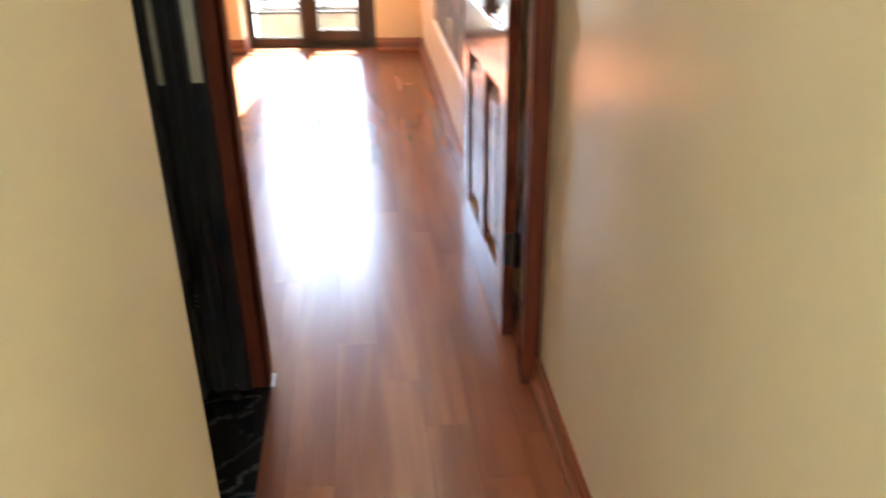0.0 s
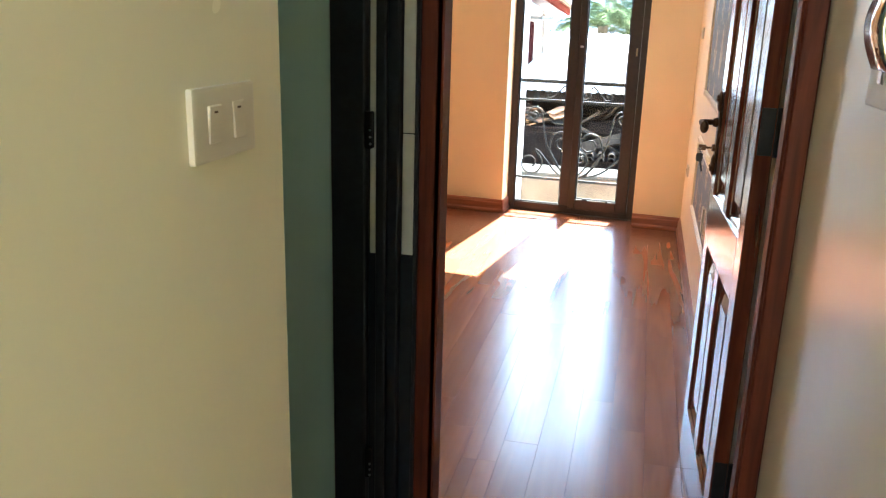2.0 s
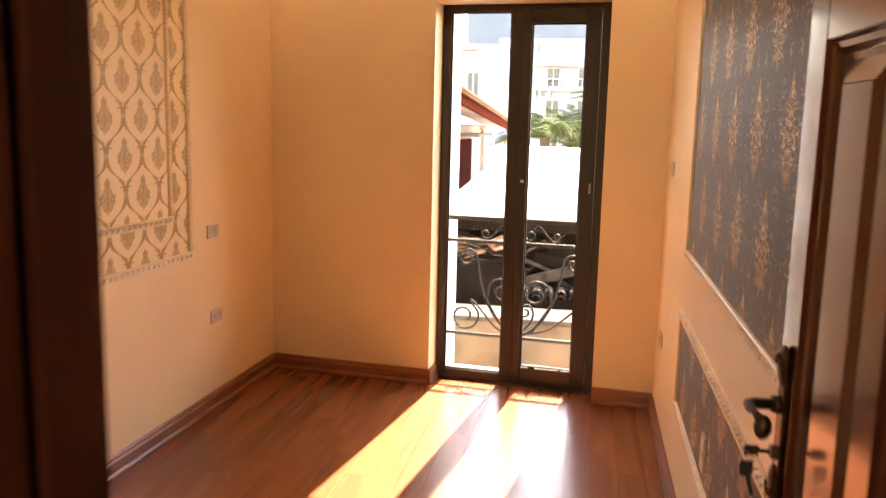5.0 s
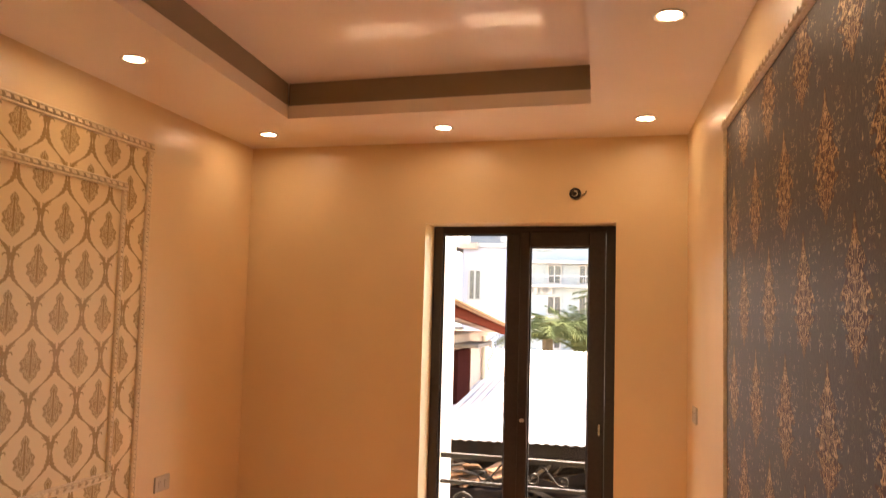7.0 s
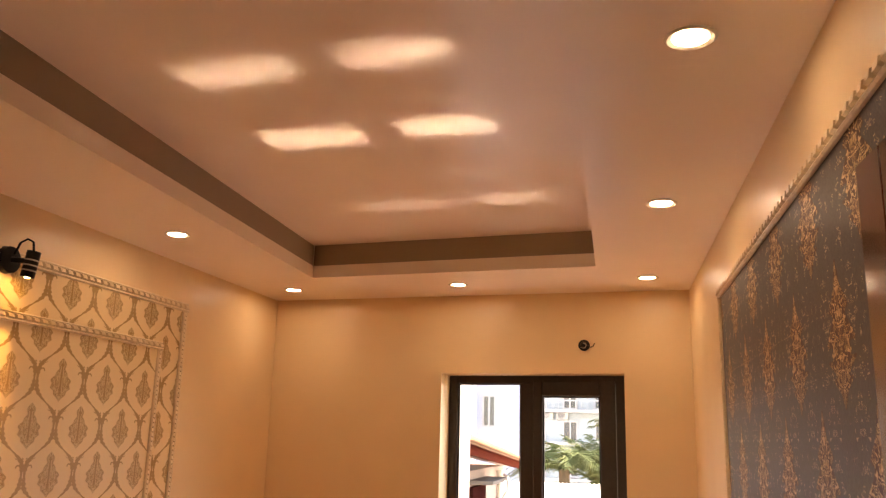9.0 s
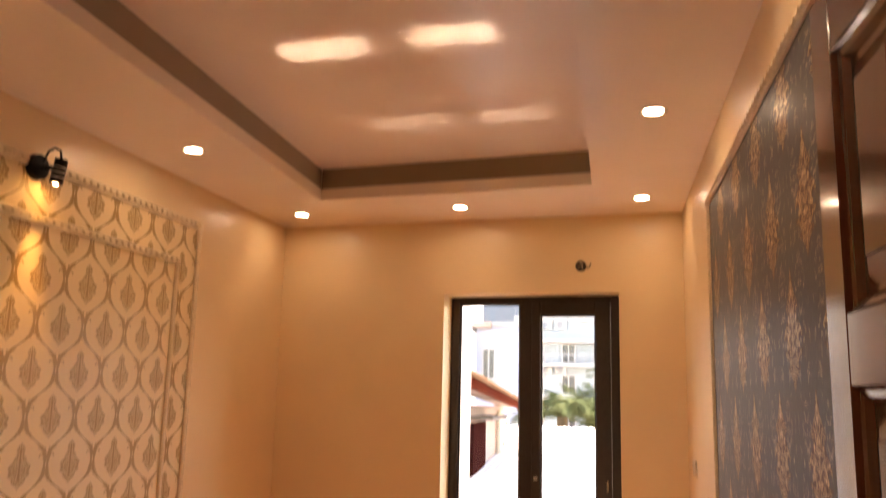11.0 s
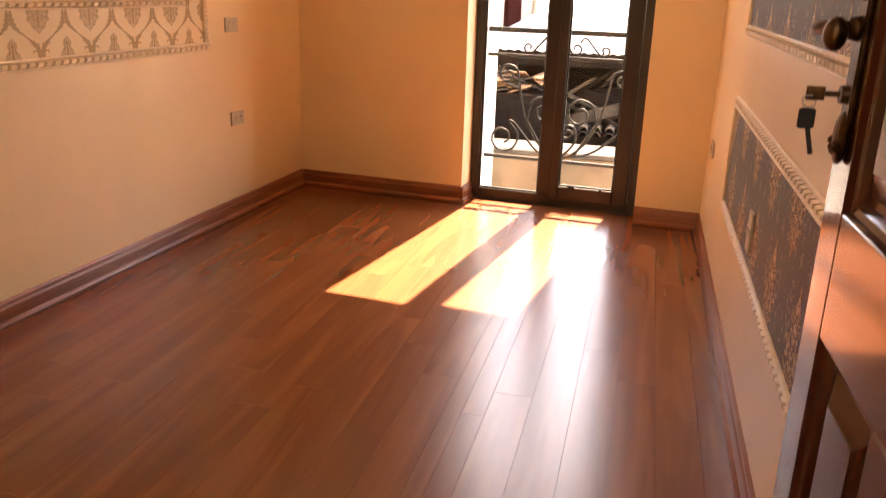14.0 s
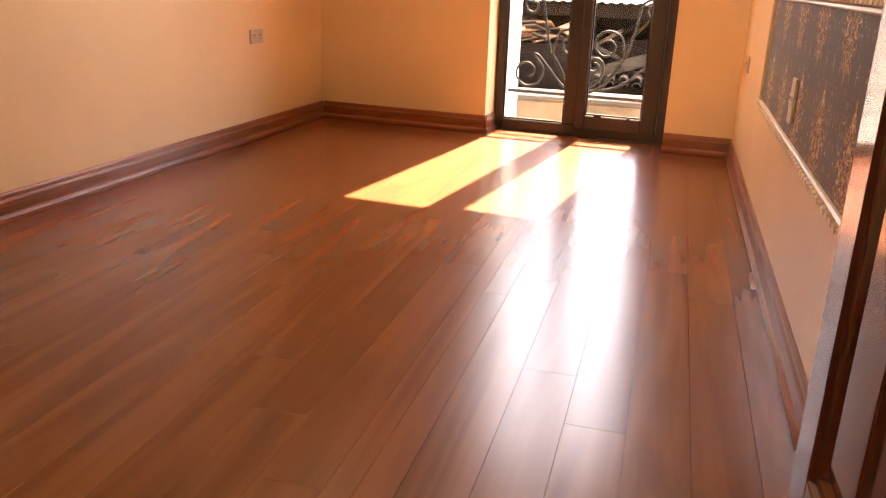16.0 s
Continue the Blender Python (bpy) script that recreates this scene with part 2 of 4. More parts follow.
def flame_paper():
    """Grey textured wallpaper with tall lacy gold flame motifs in half-drop rows."""
    W, H = 0.352, 0.534
    m = Mat("grey_gold_damask_paper", (0.2, 0.18, 0.16), 0.5)
    y, z = m.axis(1), m.axis(2)
    u0, v0 = (y - 3.652) / W, (z - 1.590) / H
    tau = 2 * math.pi

    def lace(ua, v, scale, seed, tall=0.9):
        """Curling mirrored line work: contours of a noise laid out from the motif's axis."""
        c = m.t.nodes.new("ShaderNodeCombineXYZ")
        m.t.links.new((ua * (W * scale)).out, c.inputs[0])
        m.t.links.new((v * (H * scale * tall)).out, c.inputs[1])
        c.inputs[2].default_value = seed
        n = m.t.nodes.new("ShaderNodeTexNoise")
        n.inputs["Scale"].default_value, n.inputs["Detail"].default_value = 1.0, 1.0
        n.inputs["Distortion"].default_value = 0.9
        m.t.links.new(c.outputs[0], n.inputs["Vector"])
        return Sock(m.t, n.outputs["Fac"])

    def flame(du, dv):
        uu = (u0 + du + 0.5).frac() - 0.5
        vv = (v0 + dv + 0.5).frac() - 0.5
        ua = uu.abs()
        vn = vv / 0.245
        m0 = ((vn + 0.26) / 1.26).hi((vn + 0.26) / -0.74)
        env = (m0.op("POWER", 1.45) * -1.0 + 1.0) * 0.265 * ((m0 * 21 + ua * 20).sin() * 0.20 + 0.84)
        body = (ua - env).band(-0.012, 0.010) * m0.band(0.96, 1.0)
        lines = ((lace(ua, vv, 46, 0.3) * 5.5 - ua * 6.0).frac() - 0.5).abs().band(0.13, 0.24)
        core = ua.band(0.010, 0.022) * m0.band(1.0, 1.06)
        return (body * (lines * 0.62 + 0.38)).hi(core * 0.6)

    big = flame(0, 0).hi(flame(0.5, 0.5))
    # small scrolls and buds between the flames, mirrored about the same axes
    half = ((u0 * 2 + 0.5).frac() - 0.5).abs() * 0.5
    wave = lace(half, (v0 * 1.0).frac(), 60, 4.7, 1.3)
    spots = lace(half, (v0 * 1.0).frac(), 34, 9.1, 1.2)
    curl = ((wave * 4.0).frac() - 0.5).abs().band(0.06, 0.13) * spots.band(0.60, 0.54)
    curl = curl * half.band(0.02, 0.06).op("SUBTRACT", 1.0).abs()
    grain = m.noise(330, (1, 1, 0.4), 3)
    gold = m.mix(m.noise(60, detail=3).band(0.35, 0.65), (0.76, 0.55, 0.29), (0.48, 0.30, 0.13))
    base = m.mix(grain.band(0.3, 0.7), (0.128, 0.124, 0.124), (0.086, 0.084, 0.087))
    one = m.mix(curl * 0.95, base, (0.62, 0.50, 0.34))
    m.color(m.mix(big.band(0.95, 0.42), m.mix(big.band(0.38, 0.02), one, (0.090, 0.042, 0.024)), gold))
    m.bump(big + curl * 0.5 + grain * 0.35, 0.4, 0.0015)
    m.rough(big * -0.15 + 0.52)
    return m.m


PAPER_L, PAPER_R = ogee_paper(), flame_paper()


def matte(mat, level):
    """Lowers the gloss of a dull surface."""
    mat.node_tree.nodes["Principled BSDF"].inputs["Specular IOR Level"].default_value = level
    return mat


matte(PAPER_R, 0.22)
matte(IRON, 0.18)
matte(MAHOG_D, 0.2)
matte(BLACK, 0.2)
matte(HALL, 0.5)


# ---------------------------------------------------------------- mesh helpers
def finish(name, bm, material, smooth=False):
    me = bpy.data.meshes.new(name)
    bmesh.ops.recalc_face_normals(bm, faces=bm.faces)
    bm.to_mesh(me)
    bm.free()
    if smooth:
        for p in me.polygons:
            p.use_smooth = True
    if material:
        me.materials.append(material)
    return me


def part(name, bm, material, parent, label="", smooth=False, m=None):
    ob = new(name, finish(name, bm, material, smooth))
    ob.parent = parent
    if m is not None:
        ob.matrix_local = m
    if label:
        ob["label"] = label
    return ob


def thing(name, m, label, category, group=""):
    ob = new(name)
    ob.empty_display_size = 0.1
    ob.matrix_world = m
    return tagged(ob, label, category, group)


def setting(name, bm, material, label, smooth=False):
    return tagged(new(name, finish(name, bm, material, smooth)), label, name.split("_")[0], kind="structure")


def box(bm, x0, x1, y0, y1, z0, z1, bevel=0.0, m=None, seg=1):
    r = bmesh.ops.create_cube(bm, size=1.0)
    vs = r["verts"]
    for v in vs:
        v.co = Vector((x0 + (v.co.x + 0.5) * (x1 - x0), y0 + (v.co.y + 0.5) * (y1 - y0), z0 + (v.co.z + 0.5) * (z1 - z0)))
    if bevel > 0:
        es = {e for v in vs for e in v.link_edges}
        out = bmesh.ops.bevel(bm, geom=list(es), offset=bevel, segments=seg, affect="EDGES", profile=0.7)
        vs = list({v for f in out["faces"] for v in f.verts} | {v for v in vs if v.is_valid})
    if m is not None:
        bmesh.ops.transform(bm, matrix=m, verts=[v for v in vs if v.is_valid])
    return bm


def boxes(*args, bevel=0.0, m=None):
    bm = bmesh.new()
    for a in args:
        box(bm, *a, bevel=bevel, m=m)
    return bm


def rod(bm, a, b, r0, r1=None, seg=12, caps=True):
    a, b = Vector(a), Vector(b)
    d = b - a
    m = Matrix.Translation((a + b) / 2) @ d.to_track_quat("Z", "Y").to_matrix().to_4x4()
    bmesh.ops.create_cone(bm, cap_ends=caps, segments=seg, radius1=r0, radius2=r0 if r1 is None else r1, depth=d.length, matrix=m)
    return bm


def tube(bm, pts, r, seg=8):
    """A swept round bar through points; r may be a list."""
    pts = [Vector(p) for p in pts]
    rings = []
    up = Vector((0, 1, 0))
    for i, p in enumerate(pts):
        d = (pts[min(i + 1, len(pts) - 1)] - pts[max(i - 1, 0)]).normalized()
        s = d.cross(up)
        if s.length < 1e-4:
            s = d.cross(Vector((1, 0, 0)))
        s.normalize()
        w = s.cross(d).normalized()
        rr = r[i] if isinstance(r, list) else r
        rings.append([bm.verts.new(p + (s * math.cos(k * 2 * math.pi / seg) + w * math.sin(k * 2 * math.pi / seg)) * rr) for k in range(seg)])
    for i in range(len(rings) - 1):
        for k in range(seg):
            bm.faces.new((rings[i][k], rings[i][(k + 1) % seg], rings[i + 1][(k + 1) % seg], rings[i + 1][k]))
    bm.faces.new(rings[0])
    bm.faces.new(list(reversed(rings[-1])))
    return bm


def prism(bm, outline, z0, z1):
    """An upright prism over a plan outline."""
    lo = [bm.verts.new((x, y, z0)) for x, y in outline]
    hi = [bm.verts.new((x, y, z1)) for x, y in outline]
    n = len(lo)
    for i in range(n):
        bm.faces.new((lo[i], lo[(i + 1) % n], hi[(i + 1) % n], hi[i]))
    bm.faces.new(lo)
    bm.faces.new(hi)
    return bm


# ---------------------------------------------------------------- plan
XL, XR = -1.757, 0.592          # bedroom side walls
SKEW = -0.098                   # the end walls run askew
HALL_X = -0.123                 # hall's left wall
CEIL_Z, TRAY_Z = 2.706, 2.876


def far_y(x):
    return 6.285 + SKEW * (x - XL)


def near_y(x):                  # hall face of the bedroom's door wall
    return 1.857 + SKEW * (x - 0.541)


FAR = Matrix.Translation((XL, 6.285, 0)) @ Matrix.Rotation(math.atan(SKEW), 4, "Z")    # along the window wall: u, outward v, z
U0, U1, OPEN_H, WALL_T, RECESS = 1.028, 2.019, 2.275, 0.24, 0.16
ULEN = 2.361

# ---------------------------------------------------------------- walls
wall = setting("wall_far", boxes((-0.15, U0, 0, WALL_T, -0.1, 3.1), (U1, ULEN + 0.15, 0, WALL_T, -0.1, 3.1), (U0, U1, 0, WALL_T, OPEN_H, 3.1), m=FAR),
               WALL, "cream painted end wall with the balcony door opening")
LEFT_SKEW = 0.04
WL = Matrix.Translation((-1.772 - LEFT_SKEW * 6.287, 0, 0)) @ Matrix.Rotation(-math.atan(LEFT_SKEW), 4, "Z")    # along the left wall: y, inward x
setting("wall_left", boxes((-0.15, 0, 1.9, 6.6, -0.1, 3.1), m=WL), WALL, "cream painted bedroom side wall")
setting("wall_right", boxes((XR, XR + 0.15, 1.90, 6.5, -0.1, 3.1)), WALL, "cream painted bedroom wall behind the door")
setting("wall_hall_right", boxes((XR, XR + 0.15, -3.0, 1.898, -0.1, 3.1)), HALL, "glossy cream painted hall wall")
setting("wall_hall_left", boxes((HALL_X - 0.1, HALL_X, -3.0, 0.937, -0.1, 2.75), bevel=0.004), HALL, "cream painted hall wall with a light switch")
JL, JR, JT = -0.236, 0.591, 2.34      # rough opening of the bedroom doorway
T_DOOR = 0.055
bm = bmesh.new()
prism(bm, [(XL - 0.35, near_y(XL - 0.35)), (JL, near_y(JL)), (JL, near_y(JL) + T_DOOR), (XL - 0.35, near_y(XL - 0.35) + T_DOOR)], -0.1, 3.1)
prism(bm, [(JL, near_y(JL)), (XR, near_y(XR)), (XR, near_y(XR) + T_DOOR), (JL, near_y(JL) + T_DOOR)], JT, 3.1)
setting("wall_door", bm, WALL, "cream painted wall round the bedroom doorway")
# side room with dark floor, and the hall's far end
bm = bmesh.new()
prism(bm, [(-1.9, near_y(-1.9) - 0.03), (-0.43, near_y(-0.43) - 0.03), (-0.43, near_y(-0.43) - 0.004), (-1.9, near_y(-1.9) - 0.004)], -0.1, 2.7)
setting("wall_side_back", bm, TEAL, "teal painted wall of the dim side room")
setting("wall_side_left", boxes((-2.0, -1.9, -0.9, 2.3, -0.1, 2.7)), TEAL, "teal painted wall of the dim side room")
setting("wall_side_front", boxes((-1.9, HALL_X - 0.1, -0.9, -0.8, -0.1, 2.7)), TEAL, "teal painted wall of the dim side room")
setting("wall_hall_end", boxes((HALL_X - 0.1, XR + 0.15, -3.1, -3.0, -0.1, 2.75)), HALL, "cream painted end wall of the hall")
# unseen lamp added overhead to light the hall, tilted towards the right wall
area_lamp("hall_fill_lamp", look((0.08, -1.35, 2.735), (1.00, 0.40, 0)), 0.28, 1.1, 1.45, (1.0, 0.97, 0.88))

# ---------------------------------------------------------------- ceilings
TR = [(-1.300, 5.603), (0.126, 5.428), (0.114, 2.70), (-1.262, 2.75)]     # tray opening, plan
bm = bmesh.new()
O = [(XL - 0.1, 6.5), (XR + 0.1, 6.3), (XR + 0.1, 1.90), (XL - 0.35, 2.15)]
for i in range(4):
    j = (i + 1) % 4
    prism(bm, [O[i], O[j], TR[j], TR[i]], CEIL_Z, CEIL_Z + 0.012)
LIP_Z = CEIL_Z + 0.062
tray = bmesh.new()
for i in range(4):
    j = (i + 1) % 4
    a, b = Vector((*TR[i], 0)), Vector((*TR[j], 0))
    n = (b - a).cross(Vector((0, 0, 1))).normalized() * -0.02
    prism(bm, [TR[i], TR[j], (b.x + n.x, b.y + n.y), (a.x + n.x, a.y + n.y)], CEIL_Z + 0.012, LIP_Z)
    prism(tray, [(a.x + n.x * 0.2, a.y + n.y * 0.2), (b.x + n.x * 0.2, b.y + n.y * 0.2), (b.x + n.x, b.y + n.y), (a.x + n.x, a.y + n.y)], LIP_Z, TRAY_Z)
setting("trim_tray_side", tray, TAUPE, "taupe side of the raised ceiling tray, darker than the ceiling")
setting("ceiling_border", bm, CEIL, "dropped plaster ceiling border round a raised tray")
setting("ceiling", boxes((XL - 0.35, XR + 0.1, 1.9, 6.5, TRAY_Z, TRAY_Z + 0.06)), CEIL, "raised cream plaster ceiling tray")
# the gap in this ceiling is added for the hall lamp
setting("ceiling_hall", boxes((-2.0, XR + 0.15, -0.75, 1.9, 2.71, 2.76), (-2.0, XR + 0.15, -3.1, -1.95, 2.71, 2.76), (-2.0, -0.08, -1.95, -0.75, 2.71, 2.76), (0.52, XR + 0.15, -1.95, -0.75, 2.71, 2.76)), HALL, "cream painted hall ceiling with an unseen opening added for a lamp")

# ---------------------------------------------------------------- ground slabs
setting("floor_base", boxes((XL - 0.35, XR + 0.1, -3.1, 6.4, -0.12, -0.014)), RUBBER, "dark underlay below the planks")
setting("floor_side", boxes((-2.0, -0.182, -0.9, 1.99, -0.013, -0.001)), STONE, "black veined polished stone floor of the side room")

# ---------------------------------------------------------------- skirting
def skirting(name, a, b, inward, material, label):
    """A moulded skirting board along a wall from a to b (plan), its face to the room."""
    a, b = Vector((*a, 0)), Vector((*b, 0))
    n = Vector((*inward, 0)).normalized()
    prof = [(0, 0), (0.022, 0), (0.024, 0.012), (0.019, 0.022), (0.015, 0.026), (0.015, 0.066), (0.013, 0.072), (0.010, 0.076), (0.009, 0.088), (0.005, 0.095), (0, 0.096)]
    bm = bmesh.new()
    ends = [[bm.verts.new(p + n * d + Vector((0, 0, z))) for d, z in prof] for p in (a, b)]
    k = len(prof)
    for i in range(k):
        bm.faces.new((ends[0][i], ends[0][(i + 1) % k], ends[1][(i + 1) % k], ends[1][i]))
    bm.faces.new(ends[0])
    bm.faces.new(ends[1])
    return tagged(new(name, finish(name, bm, material)), label, "baseboard", kind="structure")


def farpt(u, v=0.0):
    p = FAR @ Vector((u, v, 0))
    return (p.x, p.y)


nrm = FAR.to_3x3() @ Vector((0, -1, 0))
tan = FAR.to_3x3() @ Vector((1, 0, 0))
SK = "red-brown laminate skirting board"
skirting("baseboard_left", (WL @ Vector((0, 2.2, 0)))[:2], (WL @ Vector((0, 6.29, 0)))[:2], (1, -LEFT_SKEW), SKIRT, SK)
skirting("baseboard_right", (XR, 1.95), (XR, 6.056), (-1, 0), SKIRT, SK)
skirting("baseboard_far_left", farpt(0.0), farpt(U0 + 0.015), nrm[:2], SKIRT_X, SK)
skirting("baseboard_far_right", farpt(U1), farpt(ULEN), nrm[:2], SKIRT_X, SK)
skirting("baseboard_reveal", farpt(U0, -0.018), farpt(U0, RECESS), tan[:2], SKIRT, SK)
skirting("baseboard_hall_right", (XR, -3.0), (XR, 1.845), (-1, 0), SKIRT, SK)
skirting("baseboard_hall_left", (HALL_X, -3.0), (HALL_X, 0.935), (1, 0), SKIRT, SK)
skirting("baseboard_side", (-1.9, near_y(-1.9) - 0.03), (-0.44, near_y(-0.44) - 0.03), (0, -1), STONE, "black stone skirting in the side room")


# ---------------------------------------------------------------- balcony door
def member(u0, u1, v0, v1, z0, z1, bevel=0.004):
    bm = bmesh.new()
    return box(bm, u0, u1, v0, v1, z0, z1, bevel)


door_b = tagged(new("door_balcony"), "bronze aluminium balcony door with two tall clear panes", "door", kind="structure")
door_b.matrix_world = FAR
V0, V1 = RECESS, RECESS + 0.06
part("frame_post", member(U0, 1.080, V0, V1, 0, OPEN_H), ALU, door_b)
part("frame_post", member(1.960, U1, V0 - 0.01, V1, 0, OPEN_H), ALU, door_b)
part("frame_head", member(1.080, 1.960, V0, V1, 2.232, OPEN_H), ALU, door_b)
part("frame_sill", member(1.080, 1.960, V0, V1, 0, 0.065), ALU, door_b)
part("mullion", member(1.440, 1.512, V0 - 0.002, V1, 0.065, 2.232), ALU, door_b)
part("pane", member(1.078, 1.442, V0 + 0.026, V0 + 0.032, 0.063, 2.234, 0), GLASS, door_b)
for a in ((1.080, 1.088, 0.065, 2.232), (1.432, 1.440, 0.065, 2.232), (1.088, 1.432, 0.065, 0.074), (1.088, 1.432, 2.224, 2.232)):
    part("glazing_bead", member(a[0], a[1], V0 + 0.012, V0 + 0.026, a[2], a[3], 0.002), RUBBER, door_b)
sash = part("sash", boxes((1.512, 1.564, V0 - 0.022, V1 - 0.008, 0.045, 2.245), (1.875, 1.957, V0 - 0.022, V1 - 0.008, 0.045, 2.245),
                          (1.564, 1.875, V0 - 0.022, V1 - 0.008, 0.045, 0.125), (1.564, 1.875, V0 - 0.022, V1 - 0.008, 2.165, 2.245), bevel=0.005), ALU, door_b, "opening sash of dark bronze aluminium")
part("pane", member(1.562, 1.877, V0 + 0.012, V0 + 0.018, 0.123, 2.167, 0), GLASS, sash)
for a in ((1.564, 1.572, 0.125, 2.165), (1.867, 1.875, 0.125, 2.165), (1.572, 1.867, 0.125, 0.134), (1.572, 1.867, 2.156, 2.165)):
    part("glazing_bead", member(a[0], a[1], V0 - 0.002, V0 + 0.012, a[2], a[3], 0.002), RUBBER, sash)
part("lock", member(1.928, 1.940, V0 - 0.034, V0 - 0.018, 1.205, 1.262, 0.003), STEEL, sash, "small steel lock button")
part("latch", member(1.528, 1.550, V0 - 0.036, V0 - 0.018, 1.250, 1.266, 0.003), STEEL, sash)
bm = bmesh.new()
box(bm, 1.62, 1.66, V0 - 0.028, V0 - 0.02, 0.118, 0.138, 0.003)
box(bm, 1.80, 1.815, V0 - 0.03, V0 - 0.02, 0.112, 0.136, 0.003)
part("drain_clip", bm, RUBBER, sash)
# threshold strip in the opening
setting("trim_threshold", boxes((U0 + 0.02, U1, 0.14, RECESS + 0.002, -0.02, 0.006), bevel=0.002, m=FAR), ALU, "dark metal threshold strip")


# ---------------------------------------------------------------- balcony and railing
BAL = FAR @ Matrix.Translation((0, WALL_T, 0))
setting("floor_balcony", boxes((0.75, 2.6, 0, 0.500, -0.24, -0.085), m=BAL), TILE_W, "white glazed balcony floor")
setting("wall_balcony_side", boxes((0.75, 0.955, 0, 0.66, -0.24, 4.2), m=BAL), WHITE_OUT, "white rendered wall beside the balcony")
RAIL_Y = 0.44
rail = thing("balcony_railing", BAL @ Matrix.Translation((0, RAIL_Y, -0.02)), "black wrought-iron railing with scrolls on the balcony edge", "railing")


def spiral(cx, cz, r, a0, turns, r_end=0.12, n=26, sgn=1):
    """Points of a scroll that winds in from radius r at angle a0 (degrees)."""
    out = []
    for i in range(n + 1):
        k = i / n
        a = radians(a0) + sgn * k * turns * 2 * math.pi
        rr = r * (1 - (1 - r_end) * k)
        out.append((cx + rr * math.cos(a), 0, cz + rr * math.sin(a)))
    return out


def bezier(p0, p1, p2, p3, n=18):
    out = []
    for i in range(n + 1):
        t = i / n
        q = [(1 - t) ** 3 * a + 3 * (1 - t) ** 2 * t * b + 3 * (1 - t) * t * t * c + t ** 3 * d for a, b, c, d in zip(p0, p1, p2, p3)]
        out.append((q[0], 0, q[1]))
    return out


for z, h in ((0.978, 0.030), (0.824, 0.022), (0.180, 0.022)):
    part("rail", member(0.955, 2.45, -h / 2, h / 2, z - h / 2, z + h / 2, 0.003), IRON, rail)
for u in (2.44, ):
    part("post", member(u - 0.011, u + 0.011, -0.011, 0.011, -0.066, 0.978, 0.002), IRON, rail)


def scroll(pts, r=0.0075):
    bm = bmesh.new()
    tube(bm, pts, r, 8)
    part("scroll", bm, IRON, rail, smooth=True)


def smooth_line(ctrl, n=6):
    """A smooth curve through control points (Catmull-Rom)."""
    out = []
    P = [ctrl[0]] + ctrl + [ctrl[-1]]
    for i in range(1, len(P) - 2):
        for k in range(n):
            t = k / n
            q = [0.5 * (2 * b + (c - a) * t + (2 * a - 5 * b + 4 * c - d) * t * t + (3 * b - a - 3 * c + d) * t ** 3) for a, b, c, d in zip(P[i - 1], P[i], P[i + 1], P[i + 2])]
            out.append((q[0], 0, q[1]))
    out.append((ctrl[-1][0], 0, ctrl[-1][1]))
    return out


def add_motif(c, sgn):
    """One half of the near-mirrored ironwork, about the centre line u = c."""
    def bar(stem, centre, r, a0, turns, way, thick=0.0075, wide=1.0):
        """A stem that winds into a scroll about its centre, from radius r at angle a0."""
        # on the right half, wide stretches the bar outward to fit the camera's view
        if sgn > 0 and wide != 1.0:
            stem, centre = [(d * wide, z * (1 + (wide - 1) * 0.25)) for d, z in stem], (centre[0] * wide, centre[1] * wide)
        curl = [(centre[0] + r * (1 - 0.72 * k / 9) * math.cos(radians(a0) + way * turns * 2 * math.pi * k / 9),
                 centre[1] + r * (1 - 0.72 * k / 9) * math.sin(radians(a0) + way * turns * 2 * math.pi * k / 9)) for k in range(10)]
        scroll(smooth_line([(c + sgn * d * 0.966, 0.048 + z * 0.966 + (0.026 if z > 0.79 else 0.0)) for d, z in stem + curl]), thick)

    bar([(0.0, 0.15), (0.10, 0.17), (0.17, 0.21), (0.26, 0.31), (0.32, 0.372)], (0.388, 0.264), 0.116, 112, 1.38, 1, wide=1.42)       # low outer scroll
    bar([(0.09, 0.17), (0.19, 0.33), (0.245, 0.42), (0.275, 0.535), (0.298, 0.66)], (0.372, 0.680), 0.068, 150, 1.25, 1 * -1)      # upright scroll
    bar([(0.01, 0.15), (0.09, 0.195), (0.165, 0.27), (0.222, 0.37)], (0.118, 0.455), 0.108, -15, 1.35, 1)       # large inner scroll
    bar([(-0.02, 0.155), (0.05, 0.205), (0.095, 0.27)], (0.046, 0.328), 0.058, 0, 1.30, 1)                       # small inner scroll
    bar([(0.0, 0.915), (0.012, 0.86)], (0.066, 0.838), 0.042, 190, 1.1, 1, 0.006)                                  # frieze
    bar([(0.085, 0.875), (0.12, 0.905), (0.165, 0.86), (0.21, 0.81)], (0.245, 0.832), 0.036, 230, 1.05, 1, 0.006)


add_motif(1.450, 1)
add_motif(1.450, -1)


